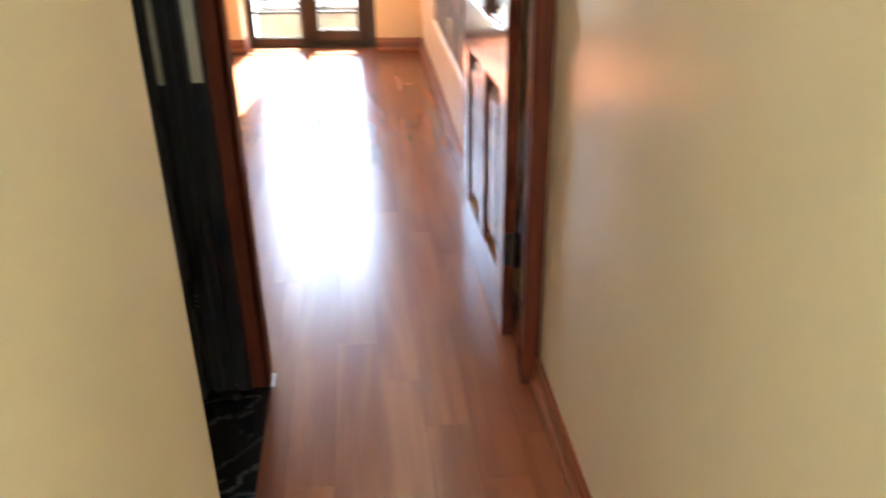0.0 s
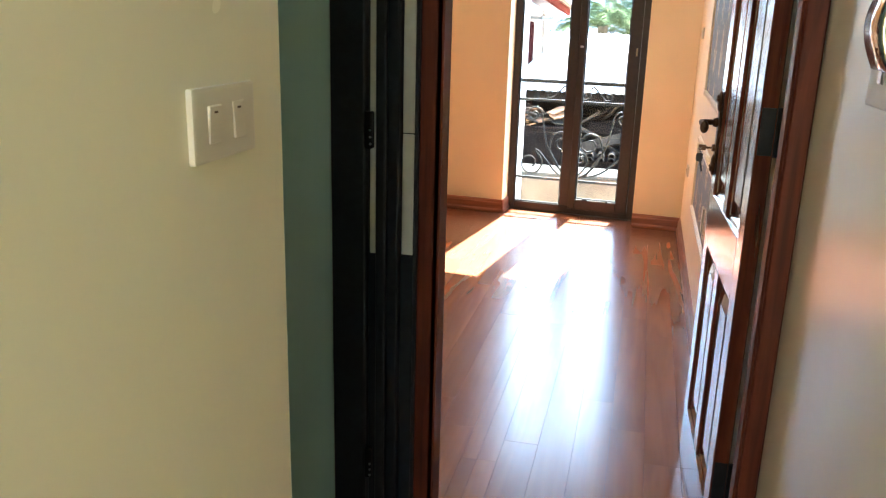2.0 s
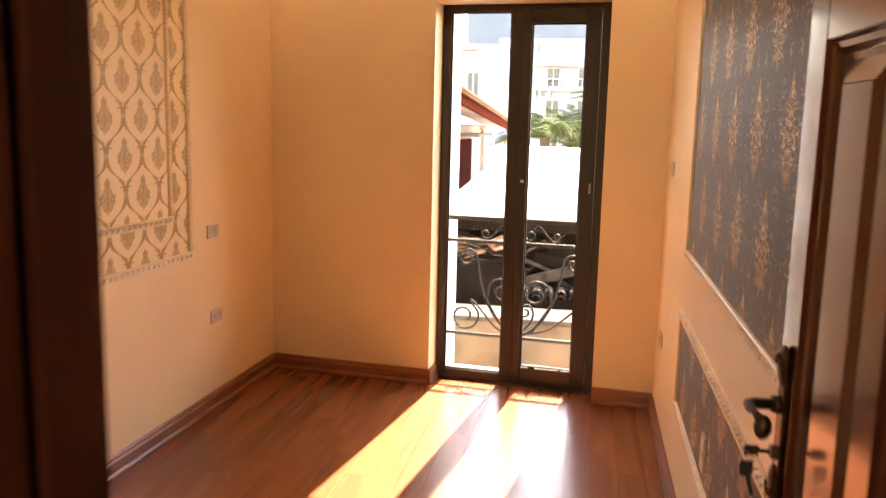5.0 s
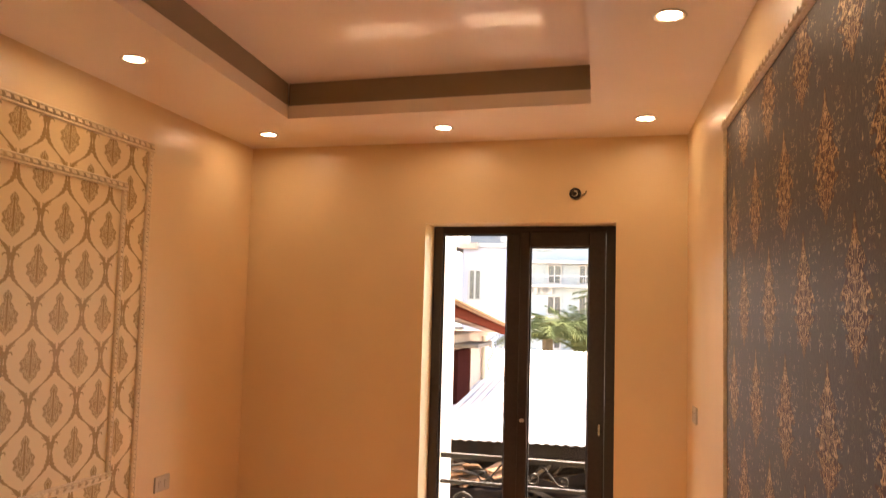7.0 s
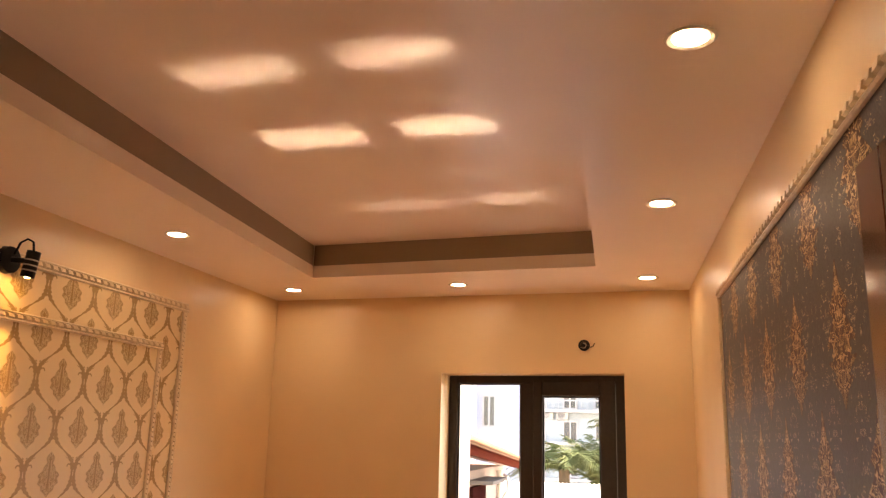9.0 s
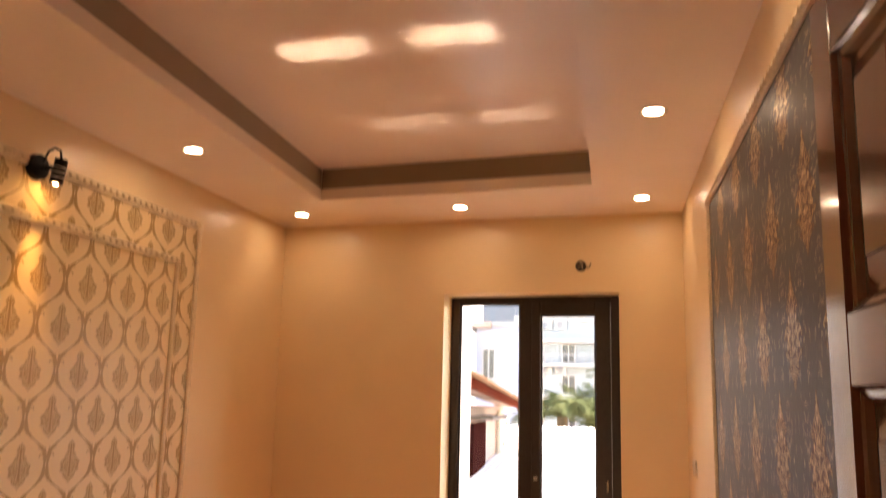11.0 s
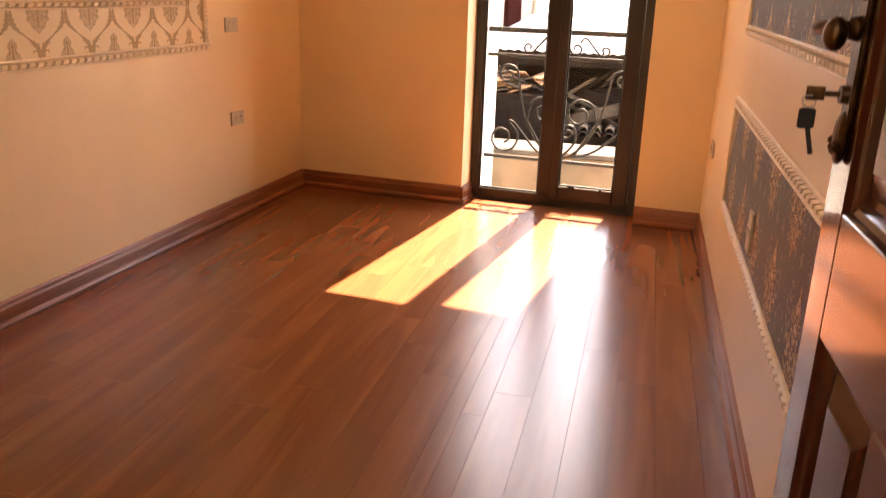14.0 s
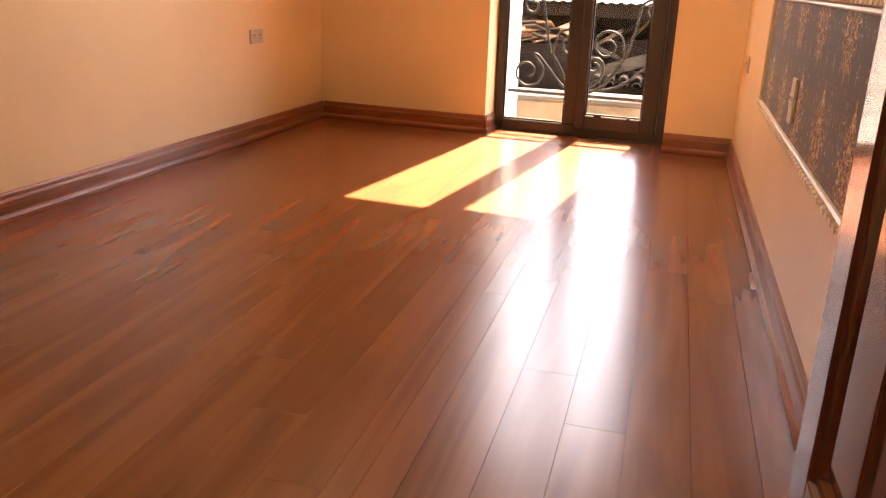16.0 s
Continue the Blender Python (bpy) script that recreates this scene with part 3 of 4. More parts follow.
# ---------------------------------------------------------------- downlights
def downlight(x, y):
    t = thing("ceiling_downlight", pose(x, y, CEIL_Z), "round white recessed ceiling downlight, lit", "ceiling light", "recessed ceiling downlights")
    bm = bmesh.new()
    for r0, r1, z0, z1 in ((0.046, 0.052, 0.0, -0.004), (0.052, 0.046, -0.004, -0.007), (0.046, 0.035, -0.007, -0.003)):
        a = [bm.verts.new((r0 * math.cos(k * math.pi / 16), r0 * math.sin(k * math.pi / 16), z0)) for k in range(32)]
        b = [bm.verts.new((r1 * math.cos(k * math.pi / 16), r1 * math.sin(k * math.pi / 16), z1)) for k in range(32)]
        for k in range(32):
            bm.faces.new((a[k], a[(k + 1) % 32], b[(k + 1) % 32], b[k]))
    part("rim", bm, PLASTIC, t, "thin pale rim", True)
    bm = bmesh.new()
    bmesh.ops.create_cone(bm, cap_ends=True, segments=32, radius1=0.035, radius2=0.036, depth=0.002, matrix=Matrix.Translation((0, 0, -0.003)))
    part("diffuser", bm, LED, t, "glowing warm white diffuser")
    return t


for x, y in ((-1.526, 5.918), (-0.583, 5.822), (0.368, 5.699), (0.360, 4.421), (0.350, 3.255), (-1.532, 4.658), (-1.538, 3.40), (-0.57, 2.35)):
    downlight(x, y)


# ---------------------------------------------------------------- wall panels with rope mouldings
def rope_bar(length, width, horizontal=True):
    """A raised moulding along +x: a stepped bar with a row of slanted rope beads; depth to +z, width to +y."""
    bm = bmesh.new()
    prof = [(0, 0), (0, 0.007), (width * 0.10, 0.009), (width * 0.18, 0.007), (width * 0.24, 0.003), (width * 0.70, 0.003), (width * 0.76, 0.012), (width * 0.90, 0.015), (width, 0.010), (width, 0)]
    a = [bm.verts.new((0, y, z)) for y, z in prof]
    b = [bm.verts.new((length, y, z)) for y, z in prof]
    k = len(prof)
    for i in range(k):
        bm.faces.new((a[i], a[(i + 1) % k], b[(i + 1) % k], b[i]))
    bm.faces.new(a)
    bm.faces.new(b)
    step = 0.042 if horizontal else 0.020
    n = int(length / step)
    w0, w1 = width * 0.20, width * 0.72
    for i in range(n):
        x = (i + 0.5) * length / n
        h = 0.0180 if horizontal else 0.0090
        sl = 0.007 if horizontal else 0.004
        base = [(x - h - sl, w0), (x + h - sl, w0), (x + h + sl, w1), (x - h + sl, w1)]
        top = [(x - h * 0.72 - sl * 0.5, w0 + (w1 - w0) * 0.22), (x + h * 0.72 - sl * 0.5, w0 + (w1 - w0) * 0.22),
               (x + h * 0.72 + sl * 0.5, w1 - (w1 - w0) * 0.22), (x - h * 0.72 + sl * 0.5, w1 - (w1 - w0) * 0.22)]
        lo = [bm.verts.new((p, q, 0.003)) for p, q in base]
        hi = [bm.verts.new((p, q, 0.017 if horizontal else 0.010)) for p, q in top]
        for j in range(4):
            bm.faces.new((lo[j], lo[(j + 1) % 4], hi[(j + 1) % 4], hi[j]))
        bm.faces.new(hi)
    return bm


def frame_of(parent, y0, y1, z0, z1, width, side):
    """Four mouldings round a rectangle of a side wall; side +1: wall at low x, facing +x."""
    f = Vector((side, 0, 0))
    for o, d, inn, l in (((0, y0, z0), (0, 1, 0), (0, 0, 1), y1 - y0), ((0, y0, z1), (0, 1, 0), (0, 0, -1), y1 - y0),
                         ((0, y0, z0 + width), (0, 0, 1), (0, 1, 0), z1 - z0 - 2 * width), ((0, y1, z0 + width), (0, 0, 1), (0, -1, 0), z1 - z0 - 2 * width)):
        ex, ey = Vector(d), Vector(inn)
        m = Matrix((ex, ey, f)).transposed().to_4x4()
        m.translation = Vector(o)
        bm = rope_bar(l, width, d[2] == 0)
        bmesh.ops.transform(bm, matrix=m, verts=bm.verts)
        part("moulding", bm, MOULD, parent, "cream rope-carved moulding")


pl = thing("wall_panel", WL, "cream and gold damask wallpaper panel in double rope mouldings", "wall panel")
part("wallpaper", boxes((0, 0.003, 2.62, 5.292, 0.880, 2.514)), PAPER_L, pl, "cream wallpaper with gold ogee damask")
frame_of(pl, 2.61, 5.300, 0.868, 2.524, 0.042, 1)
frame_of(pl, 2.80, 5.118, 1.074, 2.318, 0.036, 1)
pu = thing("wall_panel", pose(XR, 0, 0), "tall grey and gold damask wallpaper panel in a rope moulding", "wall panel")
part("wallpaper", boxes((-0.003, 0, 2.55, 4.884, 1.072, 2.487)), PAPER_R, pu, "grey wallpaper with gold flame damask")
frame_of(pu, 2.54, 4.892, 1.060, 2.497, 0.040, -1)
pd = thing("wall_panel", pose(XR, 0, 0), "low grey and gold damask wallpaper panel in a rope moulding", "wall panel")
part("wallpaper", boxes((-0.003, 0, 2.55, 4.920, 0.418, 0.832)), PAPER_R, pd, "grey wallpaper with gold flame damask")
frame_of(pd, 2.54, 4.928, 0.406, 0.842, 0.040, -1)


# ---------------------------------------------------------------- switches and sockets
def plate(m, w, h, kind, label, group="bedroom switches and sockets"):
    """A wall plate in local x (width), y (height), z (out of the wall)."""
    t = thing("light_switch" if kind != "socket" else "power_socket", m, label, "switch" if kind != "socket" else "socket", group)
    bm = bmesh.new()
    box(bm, -w / 2, w / 2, -h / 2, h / 2, 0, 0.009, 0.003, seg=2)
    part("plate", bm, PLASTIC, t)
    if kind == "socket":
        for dx in (-w * 0.22, w * 0.22):
            bm = bmesh.new()
            box(bm, dx - 0.017, dx + 0.017, -0.017, 0.017, 0.009, 0.011, 0.001)
            insert = part("insert", bm, PLASTIC, t)
            bm = bmesh.new()
            for a, b in ((-0.008, 0.006), (0.008, 0.006)):
                box(bm, dx + a - 0.002, dx + a + 0.002, b - 0.005, b + 0.005, 0.0105, 0.0115)
            box(bm, dx - 0.002, dx + 0.002, -0.012, -0.006, 0.0105, 0.0115)
            part("hole", bm, RUBBER, insert, "dark pin slots")
    else:
        n = 2 if kind == "double" else 1
        for i in range(n):
            dx = (i - (n - 1) / 2) * w * 0.40
            bm = bmesh.new()
            box(bm, dx - 0.0110, dx + 0.0110, -0.0175, 0.0175, 0.009, 0.0112, 0.0010)
            for v in bm.verts:
                if v.co.z > 0.0100:
                    v.co.z += (0.0011 if v.co.y > 0 else -0.0006) * (1 if i == 0 else -1)
            rk = part("rocker", bm, PLASTIC, t, "white rocker")
            bm = bmesh.new()
            box(bm, dx - 0.003, dx + 0.003, 0.0105, 0.0125, 0.0112 if i == 0 else 0.0098, 0.0126 if i == 0 else 0.0110)
            part("mark", bm, BRONZE, rk, "small dark indicator mark")
    return t


def on_left(x, y, z):            # a wall that faces +x
    return Matrix.Translation((x, y, z)) @ Matrix(((0, 0, 1), (1, 0, 0), (0, 1, 0))).to_4x4()


def on_right(x, y, z):           # a wall that faces -x
    return Matrix.Translation((x, y, z)) @ Matrix(((0, 0, -1), (-1, 0, 0), (0, 1, 0))).to_4x4()


plate(on_left(HALL_X - 0.003, 0.799, 1.3615), 0.118, 0.068, "double", "white double rocker switch on the hall wall", "hall switches")
plate(WL @ on_left(0, 5.515, 0.984), 0.120, 0.070, "double", "white rocker switch on the cream bedroom wall")
plate(WL @ on_left(0, 5.535, 0.515), 0.120, 0.070, "socket", "white double power socket low on the cream wall")
plate(on_right(XR - 0.003, 4.082, 0.548), 0.070, 0.120, "socket", "upright power socket in the grey wallpaper panel")
plate(on_right(XR, 5.715, 1.388), 0.120, 0.070, "double", "white rocker switch beside the window wall")
plate(on_right(XR, 5.720, 0.500), 0.120, 0.070, "socket", "white power socket beside the window wall")

# capped cable hole over the balcony door
hole = thing("cable_hole", FAR @ Matrix.Translation((1.815, 0, 2.422)), "round cable hole in the wall with loose wire ends", "cable hole")
bm = bmesh.new()
bmesh.ops.create_cone(bm, cap_ends=True, segments=24, radius1=0.030, radius2=0.030, depth=0.004, matrix=Matrix.Translation((0, -0.002, 0)) @ Matrix.Rotation(radians(90), 4, "X"))
part("box_opening", bm, RUBBER, hole, "dark round opening")
for i, (r, a0, n) in enumerate(((0.020, 30, 0.7), (0.016, 200, 0.75))):
    bm = bmesh.new()
    pts = [(p[0], -0.008 - 0.012 * k / 18, p[2]) for k, p in enumerate(spiral(0, 0, r, a0, n, 0.6, 18))]
    tube(bm, pts, 0.0025, 6)
    part("wire", bm, PLASTIC if i else BRONZE, hole, smooth=True)
bm = bmesh.new()
tube(bm, [(0.02, -0.006, 0.0), (0.035, -0.018, -0.012), (0.05, -0.022, -0.006), (0.058, -0.02, 0.01)], 0.0025, 6)
part("wire", bm, BRONZE, hole, smooth=True)


# ---------------------------------------------------------------- wall spotlight
spot = thing("wall_spotlight", WL @ Matrix.Translation((0.003, 4.12, 2.485)), "black adjustable wall spotlight with ribbed head, lit", "wall lamp")
bm = bmesh.new()
rod(bm, (0, 0, 0), (0.024, 0, 0), 0.048, 0.046, 28)
part("base", bm, BLACK, spot, "round black base")
bm = bmesh.new()
tube(bm, [(0.024, 0, 0), (0.045, 0.012, 0.0), (0.068, 0.034, 0.0)], 0.010, 10)
part("arm", bm, BLACK, spot, smooth=True)
head = part("head", bmesh.new(), BLACK, spot)
bm = bmesh.new()
H0, H1 = Vector((0.078, 0.040, 0.036)), Vector((0.066, 0.036, -0.056))
rod(bm, H0, H1, 0.023, 0.024, 24)
bm.to_mesh(head.data)
bm.free()
ax = (H1 - H0).normalized()
for k in (0.32, 0.52, 0.72):
    bm = bmesh.new()
    c = H0 + (H1 - H0) * k
    rod(bm, c, c + ax * 0.005, 0.0246, 0.0246, 24)
    part("ring", bm, STEEL, head, "silver ring")
bm = bmesh.new()
rod(bm, H1 + ax * 0.0005, H1 + ax * 0.002, 0.009, 0.009, 16)
part("bulb", bm, BULB, head, "warm glowing lens")
bm = bmesh.new()
tube(bm, [(0.024, 0.01, 0.02), (0.035, 0.02, 0.065), (0.052, 0.032, 0.080), (0.070, 0.040, 0.070), (0.076, 0.040, 0.036)], 0.004, 8)
part("cable", bm, BLACK, spot, smooth=True)
lamp = new("spotlight_beam", bpy.data.lights.new("spotlight_beam", "SPOT"))
lamp.data.energy, lamp.data.color, lamp.data.spot_size, lamp.data.spot_blend, lamp.data.shadow_soft_size = 1.9, (1.0, 0.58, 0.20), radians(36), 0.7, 0.02
P = WL @ (Vector((0.003, 4.12, 2.485)) + H1 + ax * 0.01)
lamp.matrix_world = look(P, P + Vector((-0.055, -0.02, -0.75)))


# ---------------------------------------------------------------- bedroom door, open against the side wall
DW, DT, DH = 0.711, 0.040, 2.27
DOOR = Matrix.Translation((0.523, 2.095, 0.008)) @ Matrix.Rotation(radians(2.2), 4, "Z")      # local y along the leaf, +x its back
door = tagged(new("door_bedroom"), "varnished mahogany six-panel door standing open", "door", kind="structure")
door.matrix_world = DOOR
cols, rows_z = ((0.085, 0.318), (0.390, 0.626)), ((0.20, 0.770), (0.937, 1.712), (1.808, 2.165))
st = lambda y0, y1, z0, z1: member(0, DT, y0, y1, z0, z1, 0.003)
part("stile", st(0, 0.085, 0, DH), MAHOG, door)
part("stile", st(0.626, DW, 0, DH), MAHOG, door)
for z0, z1 in ((0, 0.20), (0.770, 0.937), (1.712, 1.808), (2.165, DH)):
    part("rail", st(0.085, 0.626, z0, z1), MAHOG, door)
for z0, z1 in rows_z:
    part("mullion", st(0.318, 0.390, z0, z1), MAHOG, door)
    for y0, y1 in cols:
        bm = bmesh.new()
        ring = [[(0.001, y0, z0), (0.001, y1, z0), (0.001, y1, z1), (0.001, y0, z1)]]
        for inset, depth in ((0.004, 0.008), (0.012, 0.011), (0.020, 0.020), (0.030, 0.021), (0.062, 0.009), (0.064, 0.007)):
            ring.append([(depth, y0 + inset, z0 + inset), (depth, y1 - inset, z0 + inset), (depth, y1 - inset, z1 - inset), (depth, y0 + inset, z1 - inset)])
        vs = [[bm.verts.new(p) for p in r] for r in ring]
        for a, b in zip(vs, vs[1:]):
            for k in range(4):
                bm.faces.new((a[k], a[(k + 1) % 4], b[(k + 1) % 4], b[k]))
        bm.faces.new(vs[-1])
        back = [bm.verts.new((DT - 0.006, p[1], p[2])) for p in ring[0]]
        bm.faces.new(back)
        for k in range(4):
            bm.faces.new((vs[0][k], vs[0][(k + 1) % 4], back[(k + 1) % 4], back[k]))
        part("panel", bm, MAHOG, door, "raised and fielded panel")


def lock_plate(name, x, dirx):
    """Long ornate back plate with lever and keyhole; dirx: the way it faces."""
    zc, yc = 1.121, 0.669
    bm = bmesh.new()
    X = lambda a, b: (min(x + dirx * a, x + dirx * b), max(x + dirx * a, x + dirx * b))
    box(bm, *X(0, 0.007), yc - 0.019, yc + 0.019, zc - 0.112, zc + 0.112, 0.003)
    for s in (-1, 1):
        bmesh.ops.create_uvsphere(bm, u_segments=14, v_segments=10, radius=1.0,
                                  matrix=Matrix.Translation((x + dirx * 0.006, yc, zc + s * 0.098)) @ Matrix.Diagonal((0.009, 0.023, 0.034, 1)))
        for k in range(5):
            a = radians(-60 + 30 * k)
            bmesh.ops.create_uvsphere(bm, u_segments=8, v_segments=6, radius=0.006,
                                      matrix=Matrix.Translation((x + dirx * 0.012, yc + 0.015 * math.sin(a), zc + s * (0.092 + 0.022 * math.cos(a)))))
    pt = part(name, bm, BRONZE, door, "ornate antique bronze lock plate")
    bm = bmesh.new()
    zl = zc + 0.034
    rod(bm, (x + dirx * 0.006, yc, zl), (x + dirx * 0.020, yc, zl), 0.016, 0.013, 18)
    tube(bm, [(x + dirx * 0.02, yc, zl), (x + dirx * 0.045, yc, zl), (x + dirx * 0.056, yc - 0.008, zl), (x + dirx * 0.058, yc - 0.03, zl + 0.001), (x + dirx * 0.057, yc - 0.075, zl + 0.003),
              (x + dirx * 0.055, yc - 0.095, zl)], [0.009, 0.009, 0.009, 0.0085, 0.0075, 0.007], 12)
    bmesh.ops.create_uvsphere(bm, u_segments=14, v_segments=10, radius=1.0,
                              matrix=Matrix.Translation((x + dirx * 0.056, yc - 0.098, zl - 0.004)) @ Matrix.Diagonal((0.013, 0.012, 0.019, 1)))
    part("lever", bm, BRONZE, pt, "antique bronze lever with a curled end", True)
    bm = bmesh.new()
    rod(bm, (x + dirx * 0.005, yc, zc - 0.045), (x + dirx * 0.016, yc, zc - 0.045), 0.012, 0.011, 16)
    part("cylinder", bm, BRONZE, pt)
    return pt


lock_plate("lock_plate", 0.0, -1)
keys = thing("key", DOOR @ Matrix.Translation((-0.016, 0.669, 1.076)) @ Matrix.Diagonal((0.85, 0.85, 0.85, 1)), "key in the door lock with a spare key on its ring", "key")
bm = bmesh.new()
box(bm, -0.020, 0.004, -0.002, 0.002, -0.004, 0.004, 0.001)
box(bm, -0.046, -0.020, -0.0015, 0.0015, -0.010, 0.010, 0.001)
part("lock_key", bm, BRONZE, keys)
bm = bmesh.new()
tube(bm, [(p[0] - 0.040, 0.004 * math.sin(i), p[2] - 0.012) for i, p in enumerate(spiral(0, 0, 0.009, 0, 1.0, 1.0, 18))], 0.001, 6)
part("ring", bm, STEEL, keys)
bm = bmesh.new()
box(bm, -0.052, -0.028, -0.003, 0.003, -0.052, -0.022, 0.003)
box(bm, -0.040, -0.033, -0.0015, 0.0015, -0.092, -0.050, 0.0008, m=Matrix.Translation((-0.04, 0, -0.05)) @ Matrix.Rotation(radians(-14), 4, "Y") @ Matrix.Translation((0.04, 0, 0.05)))
part("spare_key", bm, KEYMAT, keys, "spare key with a dark plastic head")
for z in (0.25, 1.16, 1.95):
    bm = bmesh.new()
    box(bm, 0.004, 0.036, -0.003, 0.0, z, z + 0.11, 0.001)
    hg = part("hinge", bm, BLACK, door, "dark steel hinge")
    bm = bmesh.new()
    rod(bm, (0.043, -0.006, z - 0.002), (0.043, -0.006, z + 0.112), 0.006, None, 12)
    part("knuckle", bm, BLACK, hg)


# door frame
def jamb(name, x0, x1, stop_x0, stop_x1):
    bm = bmesh.new()
    ya, yb = near_y((x0 + x1) / 2) - 0.012, near_y((x0 + x1) / 2) + T_DOOR + 0.012
    box(bm, x0, x1, ya, yb, 0.0, 2.34, 0.004)
    box(bm, stop_x0, stop_x1, ya, yb - 0.020, 0.0, 2.30, 0.004)
    return part(name, bm, MAHOG_D, dframe)


dframe = tagged(new("door_frame"), "varnished mahogany door frame of the bedroom", "door frame", kind="structure")
jamb("jamb_post", -0.236, -0.182, -0.200, -0.1815)
jamb("jamb_post", 0.548, 0.591, 0.541, 0.549)
bm = bmesh.new()
box(bm, -0.236, 0.590, 1.84, 1.99, 2.30, 2.345, 0.004)
part("jamb_head", bm, MAHOG_D, dframe)
bm = bmesh.new()
box(bm, -0.186, -0.172, near_y(-0.2) - 0.01, near_y(-0.2) + T_DOOR, -0.002, 0.004, 0.001)
setting("trim_floor_edge", bm, STEEL, "thin metal strip at the edge of the wood floor")


# ---------------------------------------------------------------- dark folded door of the side room
fold = tagged(new("door_side"), "black aluminium folding door with frosted strips, folded open", "door", kind="structure")
fold.matrix_world = Matrix.Translation((-0.232, near_y(-0.232) - 0.004, 0)) @ Matrix.Rotation(math.atan(SKEW), 4, "Z")
part("frame_post", member(-0.206, -0.118, -0.060, -0.001, 0.0, 2.35), BLACK_ALU, fold)
part("frame_post", member(-0.040, -0.001, -0.022, -0.001, 0.0, 2.35), BLACK_ALU, fold)
leaf = part("leaf", boxes((-0.118, -0.094, -0.040, -0.001, 0.02, 2.30), (-0.094, -0.070, -0.052, -0.001, 0.02, 2.30), (-0.070, -0.040, -0.044, -0.001, 0.02, 2.30), bevel=0.003), BLACK_ALU, fold)
part("strip", member(-0.110, -0.096, -0.046, -0.041, 0.905, 2.25, 0.001), FROST, leaf, "narrow pale frosted strip")
part("strip", member(-0.036, -0.008, -0.027, -0.0225, 0.905, 1.195, 0.001), FROST, leaf, "pale frosted strip")
part("strip", member(-0.036, -0.008, -0.027, -0.0225, 1.198, 2.25, 0.001), FROST, leaf, "pale frosted strip")
part("cover", member(-0.038, -0.006, -0.026, -0.0225, 0.02, 0.90, 0.001), BLACK_ALU, leaf)
for z in (0.30, 1.16, 2.05):
    bm = bmesh.new()
    box(bm, -0.118, -0.098, -0.066, -0.046, z, z + 0.085, 0.003)
    hg = part("hinge", bm, BLACK, leaf, "black steel hinge")
    bm = bmesh.new()
    for k in range(3):
        rod(bm, (-0.100, -0.0665, z + 0.012 + 0.016 * k), (-0.100, -0.069, z + 0.012 + 0.016 * k), 0.003, None, 8)
    part("screw", bm, STEEL, hg)

# ---------------------------------------------------------------- wrapped fitting on the hall wall
unit = thing("wall_fitting", on_right(XR, 1.385, 1.49), "pale plastic wall fitting with a film-wrapped chrome bow", "wall fitting")
bm = bmesh.new()
box(bm, -0.036, 0.101, -0.137, 0.190, 0, 0.014, 0.003, seg=2)
part("body", bm, PLASTIC, unit)
bm = bmesh.new()
N = 14
rows2 = []
for i in range(N + 1):
    k = i / N
    y = -0.084 + 0.122 * k
    z = 0.017 + 0.018 * math.sin(math.pi * k)
    rows2.append([bm.verts.new((0.047 + dx, y, z + dz)) for dx, dz in ((-0.047, 0), (-0.042, 0.006), (0.042, 0.006), (0.047, 0), (0.042, -0.004), (-0.042, -0.004))])
for a, b in zip(rows2, rows2[1:]):
    for k in range(6):
        bm.faces.new((a[k], a[(k + 1) % 6], b[(k + 1) % 6], b[k]))
bm.faces.new(rows2[0])
bm.faces.new(rows2[-1])
part("bow", bm, CHROME, unit, "chrome bow in wrinkled clear film", True)
bm = bmesh.new()
box(bm, 0.030, 0.050, -0.103, -0.080, 0.013, 0.019, 0.002)
part("catch", bm, STEEL, unit)


# ---------------------------------------------------------------- outside
DIRT = Mat("bare_ground", (0.22, 0.18, 0.13), 0.9)
DIRT.color(DIRT.mix(DIRT.noise(0.6, detail=5).band(0.35, 0.65), (0.24, 0.20, 0.15), (0.13, 0.12, 0.10)))
DIRT.bump(DIRT.noise(9, detail=5), 0.5, 0.02)
DIRT = DIRT.m
ROOF_W = Mat("white_metal_sheet", (0.80, 0.80, 0.80), 0.55)
ROOF_W.color(ROOF_W.mix(ROOF_W.noise(1.2, (1, 0.2, 1), 5).band(0.4, 0.7), (0.82, 0.82, 0.82), (0.66, 0.65, 0.63)))
ROOF_W = ROOF_W.m
CLAY = Mat("clay_tile", (0.45, 0.17, 0.08), 0.8)
CLAY.color(CLAY.mix(CLAY.noise(14, detail=4), (0.30, 0.170, 0.105), (0.16, 0.085, 0.052)))
CLAY = CLAY.m
OLD_TILE = plain("old_dark_tile", (0.060, 0.050, 0.042), 0.85, 0, 0.5, 9, 0.4)
# stained render; the wall's shade is also put into its dark base tone
BEIGE = paint("weathered_shaded_beige_render", (0.140, 0.108, 0.078), 0.8, 0.45, 0.4)
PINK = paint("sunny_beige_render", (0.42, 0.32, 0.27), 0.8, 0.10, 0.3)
RED = plain("red_fascia_paint", (0.12, 0.026, 0.016), 0.5, 0, 0.2, 12)
MAROON = plain("maroon_shutter", (0.035, 0.009, 0.008), 0.5, 0, 0.3, 10)
# the side wall's shade is put into this lilac colour
LILAC = paint("pale_lilac_shade_render", (0.42, 0.46, 0.58), 0.8, 0.06, 0.2)
BLUE = paint("pale_blue_render", (0.34, 0.40, 0.42), 0.8, 0.08, 0.2)
GREYB = paint("grey_block_render", (0.17, 0.20, 0.23), 0.8, 0.1, 0.2)
